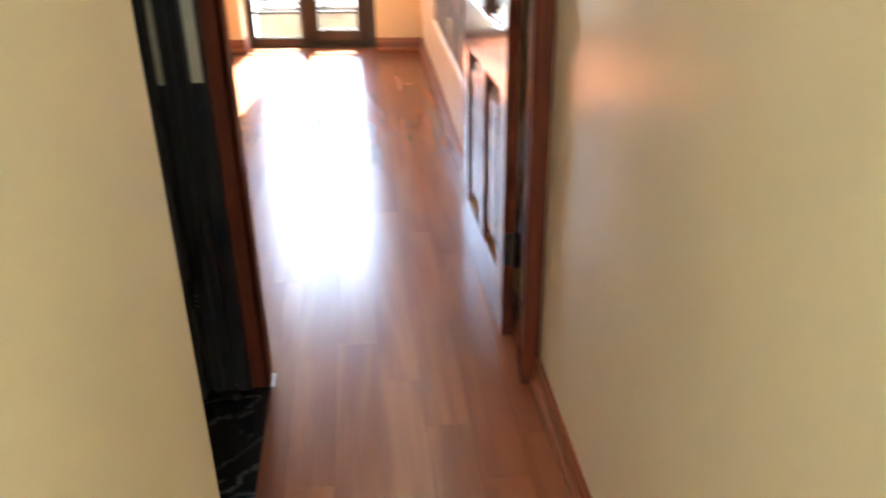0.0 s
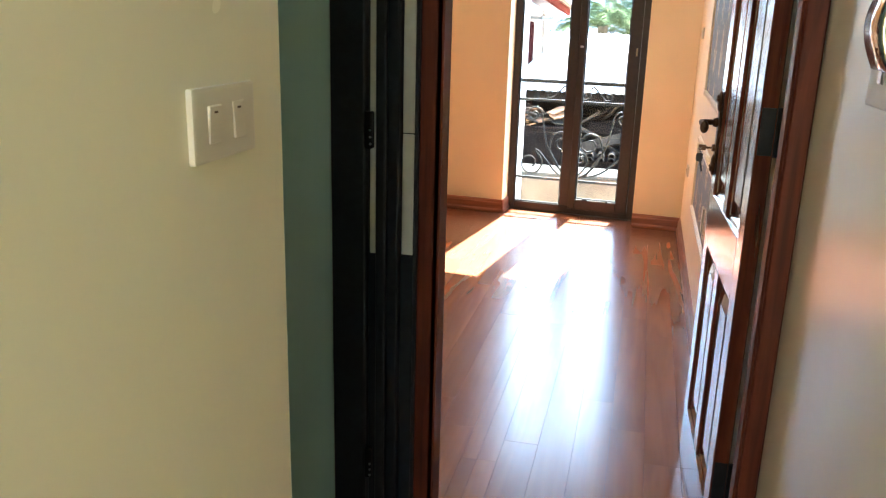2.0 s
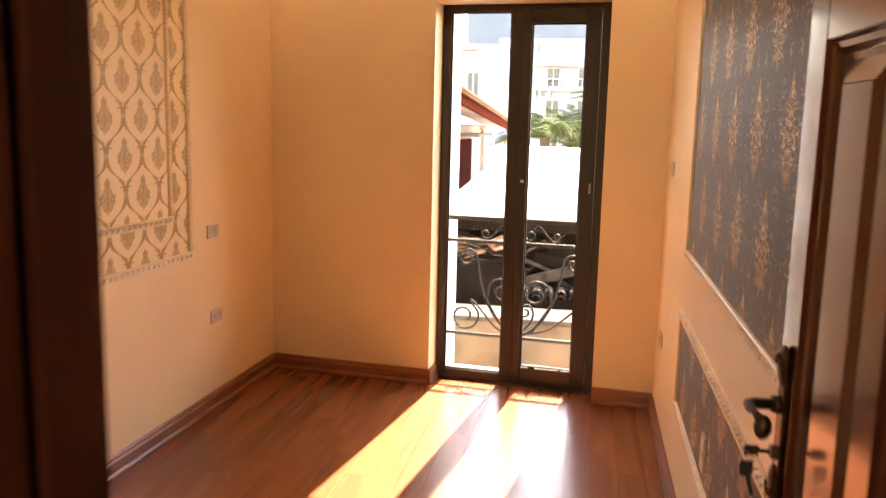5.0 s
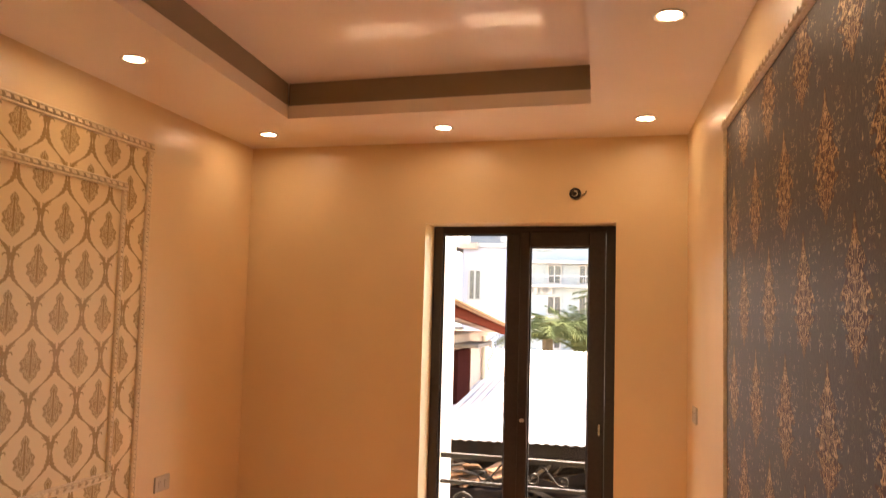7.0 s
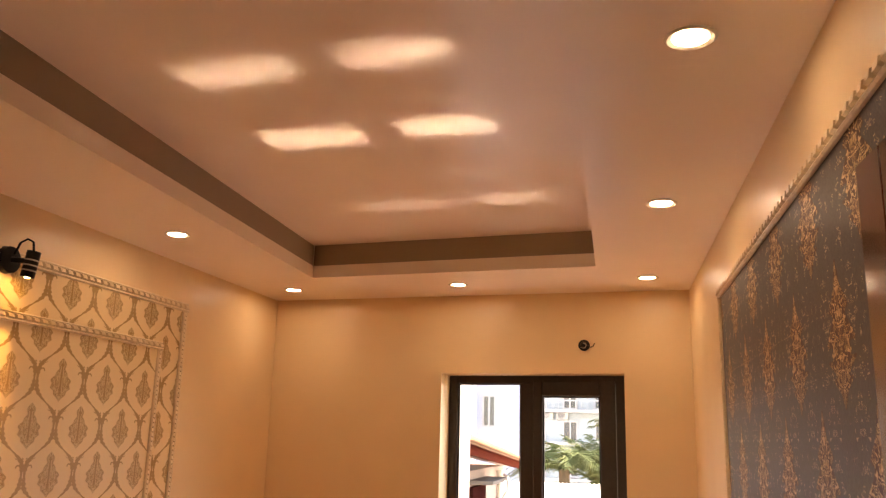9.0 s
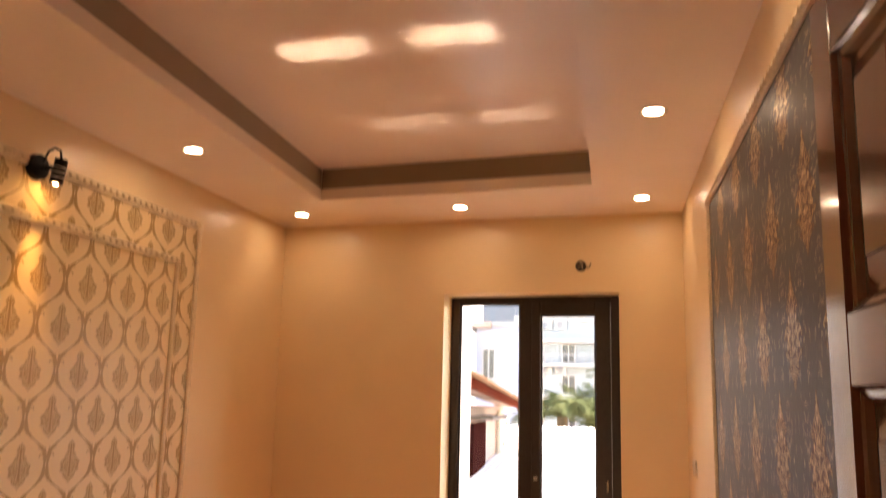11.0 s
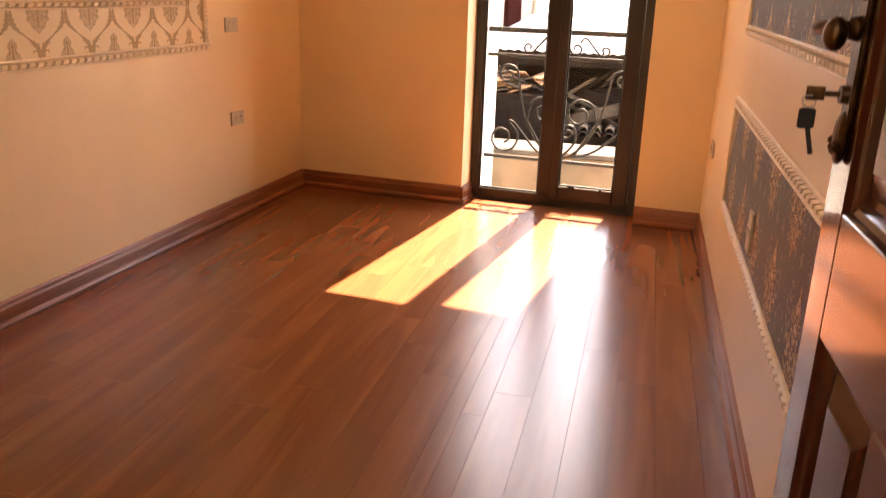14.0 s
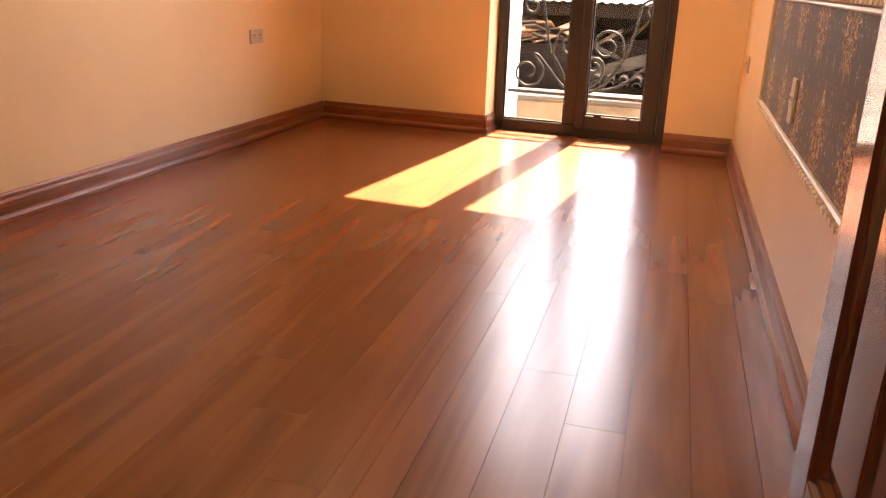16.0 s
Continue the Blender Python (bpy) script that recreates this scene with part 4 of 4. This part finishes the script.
CONC = paint("concrete", (0.17, 0.15, 0.13), 0.9, 0.2, 0.5)
# worn concrete, darkened further so the colour holds the shade on its top
LEDGE = paint("worn_shaded_concrete_ledge", (0.055, 0.050, 0.042), 0.9, 0.45, 0.5)
# near-black base colour: the shade under the shed roof is put into it
DARKIN = plain("shade_toned_timber", (0.014, 0.011, 0.010), 0.8, 0, 0.4, 8, 0.3)
OLD_WOOD = plain("old_bare_timber", (0.075, 0.048, 0.028), 0.8, 0, 0.4, 10, 0.3)
# tarpaulin colour darkened to carry the shade below the roof
TARP = plain("shade_toned_tarpaulin", (0.035, 0.034, 0.033), 0.55, 0, 0.2, 6, 0.2)
WINDOW = plain("dark_window_glass", (0.05, 0.06, 0.07), 0.12, 0, 0.2, 3, 0)
AC_W = plain("ac_white_metal", (0.40, 0.40, 0.39), 0.5, 0, 0.06, 8)
GREEN = Mat("palm_leaf", (0.07, 0.13, 0.03), 0.5)
GREEN.color(GREEN.mix(GREEN.island(), (0.032, 0.050, 0.020), (0.140, 0.170, 0.085)))
GREEN = GREEN.m
BARK = plain("palm_bark", (0.16, 0.12, 0.08), 0.9, 0, 0.4, 12, 0.5)

for dull in (ROOF_W, CLAY, OLD_TILE, BEIGE, PINK, RED, MAROON, LILAC, BLUE, GREYB, CONC, DARKIN, TARP, GREEN, BARK):
    matte(dull, 0.0)

setting("ground", boxes((-400, 400, 6.9, 900, -4.2, -4.0)), DIRT, "bare ground far below the balcony")
# outer faces of the house
setting("wall_house_below", boxes((-2.2, 3.0, 0.0, WALL_T - 0.02, -4.0, -0.16), m=FAR), WHITE_OUT, "white rendered house wall below the balcony")


def local_house(name, m, label):
    return thing(name, m, label, "building")


# white metal roof over the yard
shed = thing("metal_roof_shed", pose(0, 9.5, -0.045), "yard shed under a white corrugated metal roof", "shed")
bm = bmesh.new()
NX = 480
xa, xb = -3.6, 3.4
va, vb = [], []
for i in range(NX + 1):
    x = xa + (xb - xa) * i / NX
    dz = 0.008 * math.sin(i * 2 * math.pi / 6)
    va.append((bm.verts.new((x, 0.0, 0.705 + dz)), bm.verts.new((x, 0.0, 0.698 + dz))))
    vb.append((bm.verts.new((x, 9.0, 1.175 + dz * 1.6)), bm.verts.new((x, 9.0, 1.168 + dz * 1.6))))
for i in range(NX):
    for k in (0, 1):
        bm.faces.new((va[i][k], va[i + 1][k], vb[i + 1][k], vb[i][k]))
    bm.faces.new((va[i][0], va[i + 1][0], va[i + 1][1], va[i][1]))
part("roof", bm, ROOF_W, shed, "white corrugated metal sheets", True)
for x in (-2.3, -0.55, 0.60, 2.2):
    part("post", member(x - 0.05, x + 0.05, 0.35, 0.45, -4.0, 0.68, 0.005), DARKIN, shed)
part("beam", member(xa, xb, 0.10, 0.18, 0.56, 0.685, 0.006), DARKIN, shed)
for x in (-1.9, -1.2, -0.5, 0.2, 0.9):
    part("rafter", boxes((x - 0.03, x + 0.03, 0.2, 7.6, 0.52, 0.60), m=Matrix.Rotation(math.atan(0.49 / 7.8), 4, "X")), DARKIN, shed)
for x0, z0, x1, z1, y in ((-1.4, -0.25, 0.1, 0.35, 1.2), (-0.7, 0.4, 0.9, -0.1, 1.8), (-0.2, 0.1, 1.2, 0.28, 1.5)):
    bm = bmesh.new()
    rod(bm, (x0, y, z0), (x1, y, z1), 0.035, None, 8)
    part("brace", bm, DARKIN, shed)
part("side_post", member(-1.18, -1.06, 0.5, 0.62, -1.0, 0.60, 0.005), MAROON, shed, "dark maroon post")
# near-black sheet added as the dark depth under the roof
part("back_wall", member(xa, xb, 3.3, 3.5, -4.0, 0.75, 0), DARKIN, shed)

# walls and heap below the roof
terrace = thing("terrace_wall", pose(0, 8.25, 0), "low beige rendered terrace wall with a capping", "wall")
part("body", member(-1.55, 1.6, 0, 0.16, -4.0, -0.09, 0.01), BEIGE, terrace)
part("capping", member(-1.57, 1.62, -0.015, 0.44, -0.09, -0.05, 0.008), LEDGE, terrace, "worn dark concrete ledge, shade put into its tone")
low = thing("terrace_slab", pose(0, 0, 0), "concrete terrace slab of the yard next door", "terrace")
part("slab", boxes((-3.6, 3.4, 7.9, 12.3, -1.05, -0.95)), CONC, low)
heap = thing("tarpaulin_heap", pose(-0.75, 9.75, -0.95), "crumpled tarpaulin, shade put into its dark tone, thrown over a heap of timber", "heap")
bm = bmesh.new()
bmesh.ops.create_icosphere(bm, subdivisions=4, radius=1.0)
for v in bm.verts:
    n = noise.fractal(v.co * 2.3, 1.0, 2.0, 4)
    v.co = Vector((v.co.x * 0.85, v.co.y * 0.5, max(v.co.z, -0.1) * 0.95)) * (1 + 0.28 * n)
part("cover", bm, TARP, heap)
pile = thing("tile_stack", pose(-0.05, 9.02, -0.62), "row of stacked old roof tiles on the terrace", "tiles")
for i in range(12):
    bm = bmesh.new()
    pts = [(math.cos(a) * 0.075, math.sin(a) * 0.06) for a in [math.pi * k / 6 for k in range(7)]]
    inner = [(x * 0.8, z * 0.78) for x, z in reversed(pts)]
    f = [bm.verts.new((x, -0.16, z)) for x, z in pts + inner]
    g = [bm.verts.new((x, 0.16, z)) for x, z in pts + inner]
    k = len(f)
    for j in range(k):
        bm.faces.new((f[j], f[(j + 1) % k], g[(j + 1) % k], g[j]))
    for j in range(6):
        bm.faces.new((f[j], f[j + 1], f[k - 2 - j], f[k - 1 - j]))
    t = part("tile", bm, OLD_TILE, pile)
    t.scale = (0.55, 0.6, 0.7)
    t.location = ((i % 6) * 0.115 - 0.32, 0.03, 0.60 + (i // 6) * 0.045)
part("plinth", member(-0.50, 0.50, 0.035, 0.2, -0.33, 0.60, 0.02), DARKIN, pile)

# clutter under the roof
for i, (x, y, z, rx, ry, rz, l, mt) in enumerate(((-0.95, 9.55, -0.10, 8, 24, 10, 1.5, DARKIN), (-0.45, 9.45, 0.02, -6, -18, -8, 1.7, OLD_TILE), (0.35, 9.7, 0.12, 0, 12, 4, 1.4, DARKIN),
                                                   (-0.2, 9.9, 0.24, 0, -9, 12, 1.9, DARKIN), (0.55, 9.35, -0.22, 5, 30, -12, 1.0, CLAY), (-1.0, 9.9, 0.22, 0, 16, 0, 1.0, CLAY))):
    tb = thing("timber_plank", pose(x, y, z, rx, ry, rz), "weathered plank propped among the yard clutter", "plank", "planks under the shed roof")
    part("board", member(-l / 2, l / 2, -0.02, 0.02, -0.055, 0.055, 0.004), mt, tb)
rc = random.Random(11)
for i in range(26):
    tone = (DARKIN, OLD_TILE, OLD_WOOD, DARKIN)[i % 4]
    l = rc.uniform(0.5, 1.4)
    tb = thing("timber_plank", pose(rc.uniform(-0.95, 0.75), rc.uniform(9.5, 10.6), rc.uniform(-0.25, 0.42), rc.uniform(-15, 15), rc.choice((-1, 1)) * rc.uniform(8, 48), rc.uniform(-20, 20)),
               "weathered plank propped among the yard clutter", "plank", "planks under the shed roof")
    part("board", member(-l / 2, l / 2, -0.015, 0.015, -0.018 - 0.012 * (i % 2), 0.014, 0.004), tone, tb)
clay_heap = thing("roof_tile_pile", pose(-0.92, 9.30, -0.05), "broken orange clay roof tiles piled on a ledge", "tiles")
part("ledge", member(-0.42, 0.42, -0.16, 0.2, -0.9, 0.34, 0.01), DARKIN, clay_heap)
rt = random.Random(4)
for i in range(26):
    bm = bmesh.new()
    box(bm, -0.11, 0.11, -0.07, 0.07, 0, 0.018, 0.004)
    tl = part("tile", bm, CLAY if i % 3 else OLD_TILE, clay_heap)
    tl.matrix_local = pose(rt.uniform(-0.32, 0.32), rt.uniform(-0.1, 0.1), 0.345 + i * 0.006, rt.uniform(-22, 22), rt.uniform(-18, 18), rt.uniform(0, 180))

# beige house with a clay roof
HX = -1.45
house = thing("tiled_house", pose(HX, 10.4, 0), "beige house with a clay tile roof and red fascia", "house")
part("wall", boxes((-4.0, 0.0, 0, 4.3, -4.0, 1.56)), PINK, house, "sunny beige rendered wall")
EAVE = Matrix.Translation((0.34, -1.6, 1.85)) @ Matrix.Rotation(radians(-3.3), 4, "X")
roofp = part("roof", boxes((-3.0, 0.06, 0, 5.8, 0.07, 0.10), m=EAVE @ Matrix.Rotation(radians(20), 4, "Y")), CLAY, house, "orange clay tile roof")
for i in range(9):
    for j in range(27):
        bm_key = "roof_tile_mesh"
        if bm_key not in bpy.data.meshes:
            bm = bmesh.new()
            box(bm, -0.19, 0.19, -0.10, 0.10, 0, 0.035, 0.012)
            me = finish(bm_key, bm, CLAY)
        ob = new("roof_tile", bpy.data.meshes[bm_key])
        ob.parent = roofp
        ob.matrix_local = EAVE @ Matrix.Rotation(radians(20), 4, "Y") @ Matrix.Translation((-0.12 - i * 0.33, 0.12 + j * 0.21, 0.10)) @ Matrix.Rotation(radians(5), 4, "Y")
part("fascia", boxes((-0.03, 0.02, -0.02, 5.82, -0.03, 0.075), m=EAVE), RED, house, "red painted fascia board")
part("soffit", boxes((-0.36, -0.03, 0, 5.8, 0.02, 0.05), m=EAVE), PINK, house)
part("shutter", member(0.0, 0.05, 1.05, 2.05, 0.3, 1.38, 0.005), MAROON, house, "maroon roller shutter")
part("awning", boxes((0.0, 0.30, 0.90, 2.25, 1.42, 1.46)), CONC, house, "thin concrete awning")
bm = bmesh.new()
tube(bm, [(0.03, 3.7, 1.45), (0.12, 3.7, 1.40), (0.14, 3.7, 1.24), (0.06, 3.7, 1.10), (0.10, 3.7, 0.98)], 0.022, 8)
part("bracket", bm, STEEL, house)
bm = bmesh.new()
tube(bm, [(0.05, 3.4, 0.3), (0.05, 3.4, 1.5)], 0.04, 10)
part("drainpipe", bm, PLASTIC, house)


def window(parent, x, y, z, w, h, face):
    """A framed window on a wall that faces -y (face 'y') or +x (face 'x')."""
    m = Matrix.Translation((x, y, z)) @ (Matrix.Rotation(radians(90), 4, "Z") if face == "x" else Matrix.Identity(4))
    fr = part("window", boxes((-w / 2 - 0.1, -w / 2, -0.12, 0.02, -0.1, h + 0.1), (w / 2, w / 2 + 0.1, -0.12, 0.02, -0.1, h + 0.1), (-w / 2, w / 2, -0.12, 0.02, -0.1, 0),
                              (-w / 2, w / 2, -0.12, 0.02, h, h + 0.1), (-0.04, 0.04, -0.10, 0.02, 0, h)), AC_W, parent, m=m)
    part("pane", boxes((-w / 2, -0.04, -0.03, -0.02, 0, h), (0.04, w / 2, -0.03, -0.02, 0, h)), WINDOW, fr)
    return fr


# white and lilac house further off
bl = local_house("white_house", pose(-6.15, 40.0, -4.0), "tall white and pale lilac house with a side window")
part("wall", boxes((-7.0, 0.0, 0, 9.0, 0, 8.8)), WHITE_OUT, bl, "white rendered front")
part("side_wall", boxes((0.004, 2.30, 1.2, 9.0, 0, 9.1)), LILAC, bl, "side wall with its shade put in as pale lilac")
part("cornice", boxes((-0.1, 0.75, 0.6, 1.2, 9.0, 9.28)), PINK, bl, "small pinkish ledge")
part("coping", boxes((-7.1, 2.4, 1.0, 9.1, 9.1, 9.3)), AC_W, bl)
window(bl, 0.62, 1.19, 6.6, 0.5, 1.35, "y")
for k in range(5):
    part("balcony_bar", boxes((-0.55 + k * 0.16, -0.51 + k * 0.16, 0.0 - 0.5, 0.0 - 0.46, 5.2, 7.2)), STEEL, bl)
part("balcony", boxes((-0.7, 0.3, -0.55, -0.002, 5.1, 5.25)), CONC, bl)

# pale blue apartment block
bb = local_house("apartment_block", pose(-6.0, 58.0, -4.0), "pale blue apartment block with gallery floors")
part("wall", boxes((0, 14.0, 0, 12.0, 0, 10.95)), BLUE, bb, "pale blue rendered wall")
part("parapet", boxes((-0.2, 14.2, -0.3, -0.004, 10.95, 11.25)), AC_W, bb)
for k, z in enumerate((9.6, 8.0, 5.9, 3.6)):
    part("gallery", boxes((0, 14.0, -1.1, -0.004, z - 0.18, z)), AC_W, bb)
for z in (8.0, 5.9, 3.6):
    for j in range(6):
        x = 1.4 + j * 2.1
        fr = window(bb, x, -0.004, z + 0.15, 0.8, 1.15, "y")
for j in range(36):
    part("baluster", boxes((0.1 + j * 0.38, 0.14 + j * 0.38, -1.08, -1.04, 8.0, 8.55)), AC_W, bb)
part("handrail", boxes((0, 14, -1.1, -1.02, 8.55, 8.62)), AC_W, bb)
gb = local_house("grey_block", pose(-11.0, 75.0, -4.0), "plain grey tower block in the distance")
part("wall", boxes((0, 13.0, 0, 10, 0, 17.5)), GREYB, gb)
part("roof_tank", boxes((12.2, 13.6, 0, 2, 14.0, 16.5)), CONC, gb)


def air_conditioner(m, label):
    t = thing("air_conditioner", m, label, "air conditioner", "outdoor air conditioners")
    part("casing", member(-0.42, 0.42, -0.3, 0, 0, 0.62, 0.03), AC_W, t)
    bm = bmesh.new()
    rod(bm, (-0.08, -0.302, 0.31), (-0.08, -0.315, 0.31), 0.25, None, 24)
    fan = part("fan_grille", bm, GREYB, t, "dark round fan grille")
    for k in range(4):
        bm = bmesh.new()
        r = 0.06 + 0.055 * k
        tube(bm, [(p[0] - 0.08, -0.322, p[2] + 0.31) for p in spiral(0, 0, r, 0, 1.0, 1.0, 20)], 0.008, 4)
        part("guard_ring", bm, AC_W, fan)
    for x in (-0.3, 0.3):
        part("bracket", member(x - 0.03, x + 0.03, -0.3, 0.03, -0.06, 0, 0.005), STEEL, t)
    return t


for x, z in ((2.0, 10.35), (3.0, 10.35), (2.0, 7.35), (3.0, 7.35)):
    air_conditioner(pose(-6.0 + x, 57.99 - (0.0 if z > 9 else 0.0), -4.0 + z, 0, 0, 0) @ Matrix.Diagonal((0.95, 0.9, 1.0, 1)), "white outdoor air conditioner unit on the pale blue wall")


# palms
def palm(m, height, spread, fronds, seed, label, low=0.15, high=1.25, droop=0.6, bend=0.3):
    rnd = random.Random(seed)
    t = thing("palm_tree", m, label, "tree")
    bm = bmesh.new()
    tube(bm, [(0, 0, 0), (0.08, 0, height * 0.4), (0.05, 0.05, height * 0.75), (0, 0, height)], [0.22, 0.17, 0.15, 0.13], 10)
    part("trunk", bm, BARK, t)
    bm = bmesh.new()
    for f in range(fronds):
        a = rnd.uniform(0, 2 * math.pi)
        e = rnd.uniform(low, high)
        L = spread * rnd.uniform(0.7, 1.1)
        d = Vector((math.cos(a), math.sin(a), 0))
        pts = []
        for i in range(11):
            k = i / 10
            out = L * (k * math.cos(e) + bend * k * k)
            up = L * (math.sin(e) * k - droop * k * k * (0.7 + 0.4 * math.cos(e)))
            pts.append(Vector((0, 0, height)) + d * out + Vector((0, 0, up)))
        side = d.cross(Vector((0, 0, 1)))
        for i in range(10):
            for s in (-1, 1):
                for h in (0, 0.25, 0.5, 0.75):
                    p = pts[i].lerp(pts[i + 1], h)
                    ll = L * 0.22 * (0.35 + math.sin(math.pi * min(0.95, (i + h) / 10 + 0.12))) * rnd.uniform(0.8, 1.15)
                    tip = p + side * s * ll * 0.75 + (pts[i + 1] - pts[i]).normalized() * ll * 0.6 + Vector((0, 0, -ll * rnd.uniform(0.0, 0.6)))
                    w = (pts[i + 1] - pts[i]).normalized() * 0.013
                    mid = p.lerp(tip, 0.45) + Vector((0, 0, 0.03))
                    v = [bm.verts.new(q) for q in (p - w, p + w, mid + w, tip, mid - w)]
                    bm.faces.new(v)
    part("crown", bm, GREEN, t, "feathery green fronds")
    return t


palm(pose(-0.12, 24.0, -4.0), 4.85, 2.05, 22, 3, "bushy green palm with upright fronds behind the metal roof", 0.65, 1.5, 0.34, 0.12)
palm(pose(-1.00, 23.0, -4.0), 5.25, 1.9, 15, 9, "small green palm with drooping fronds behind the metal roof", 0.5, 1.3, 0.75, 0.35)
palm(pose(1.3, 25.0, -4.0), 6.0, 1.9, 40, 12, "tall green palm tree behind the metal roof")


def bush(m, r, n, seed, label):
    rnd = random.Random(seed)
    t = thing("tree", m, label, "tree")
    bm = bmesh.new()
    tube(bm, [(0, 0, 0), (0.1, 0, 1.8), (0.0, 0.1, 3.2)], [0.18, 0.13, 0.08], 8)
    for k in range(5):
        a = k * 1.26
        tube(bm, [(0.05, 0, 2.4), (math.cos(a) * r * 0.5, math.sin(a) * r * 0.5, 3.6), (math.cos(a) * r * 0.8, math.sin(a) * r * 0.8, 4.4)], [0.07, 0.05, 0.02], 6)
    part("trunk", bm, BARK, t)
    bm = bmesh.new()
    for i in range(n):
        v = Vector((rnd.gauss(0, 1), rnd.gauss(0, 1), rnd.gauss(0, 1))).normalized() * r * rnd.uniform(0.45, 1.0) ** 0.6
        v *= 1 + 0.3 * noise.noise(v * 1.7)
        c = Vector((v.x, v.y, v.z * 0.85 + 4.4))
        q = Euler((rnd.uniform(0, 6), rnd.uniform(0, 6), rnd.uniform(0, 6))).to_matrix()
        s = rnd.uniform(0.07, 0.14)
        bm.faces.new([bm.verts.new(c + q @ Vector(p) * s) for p in ((-0.5, 0, 0), (0, 0.9, 0.1), (0.5, 0, 0), (0, -0.9, -0.1))])
    part("crown", bm, GREEN, t, "dense crown of small green leaves")
    return t


bush(pose(0.05, 28.0, -4.3), 0.9, 900, 21, "leafy green tree among the palms")


# ---------------------------------------------------------------- floor planks
PW, PL = 0.1222, 1.215
floor = tagged(new("floor"), "red-brown laminate plank floor with dark joints", "floor", kind="structure")
plank_meshes = {}


def plank_mesh(w, l):
    key = (round(w, 3), round(l, 3))
    if key not in plank_meshes:
        bm = bmesh.new()
        g, c, h = 0.0004, 0.0001, 0.012
        lo = [(g, g), (w - g, g), (w - g, l - g), (g, l - g)]
        hi = [(g + c, g + c), (w - g - c, g + c), (w - g - c, l - g - c), (g + c, l - g - c)]
        rings = [[bm.verts.new((x, y, z)) for x, y in pts] for pts, z in ((lo, -h), (lo, -c), (hi, 0.0))]
        for a, b in zip(rings, rings[1:]):
            for i in range(4):
                bm.faces.new((a[i], a[(i + 1) % 4], b[(i + 1) % 4], b[i]))
        bm.faces.new(rings[2])
        plank_meshes[key] = finish("plank", bm, PLANK)
    return plank_meshes[key]


def lay(x0, x1, y0, y1, start):
    y = start - PL * math.ceil((start - y0) / PL)
    while y < y1:
        a, b = max(y, y0), min(y + PL, y1)
        if b - a > 0.02:
            ob = new("plank", plank_mesh(x1 - x0, b - a))
            ob.parent = floor
            ob.location = (x0, a, 0)
        y += PL


XP = 0.131
k0 = math.floor((XL - 0.25 - XP) / PW)
for k in range(k0, 5):
    x0, x1 = XP + PW * k, XP + PW * (k + 1)
    x0, x1 = max(x0, XL - 0.22), min(x1, XR + 0.01)
    if x1 - x0 < 0.01:
        continue
    start = 3.12 - 0.215 * k + (0.37 if k % 5 == 3 else 0)
    xm = (x0 + x1) / 2
    y1 = far_y(xm) + (0.16 if xm > -0.8 and xm < 0.3 else 0.03)
    if x1 > -0.18:
        lay(max(x0, -0.182), x1, -3.05, y1, start)
        if x0 < -0.182:
            lay(x0, -0.182, near_y(xm) + 0.02, y1, start)
    else:
        lay(x0, x1, near_y(xm) + 0.02, y1, start)
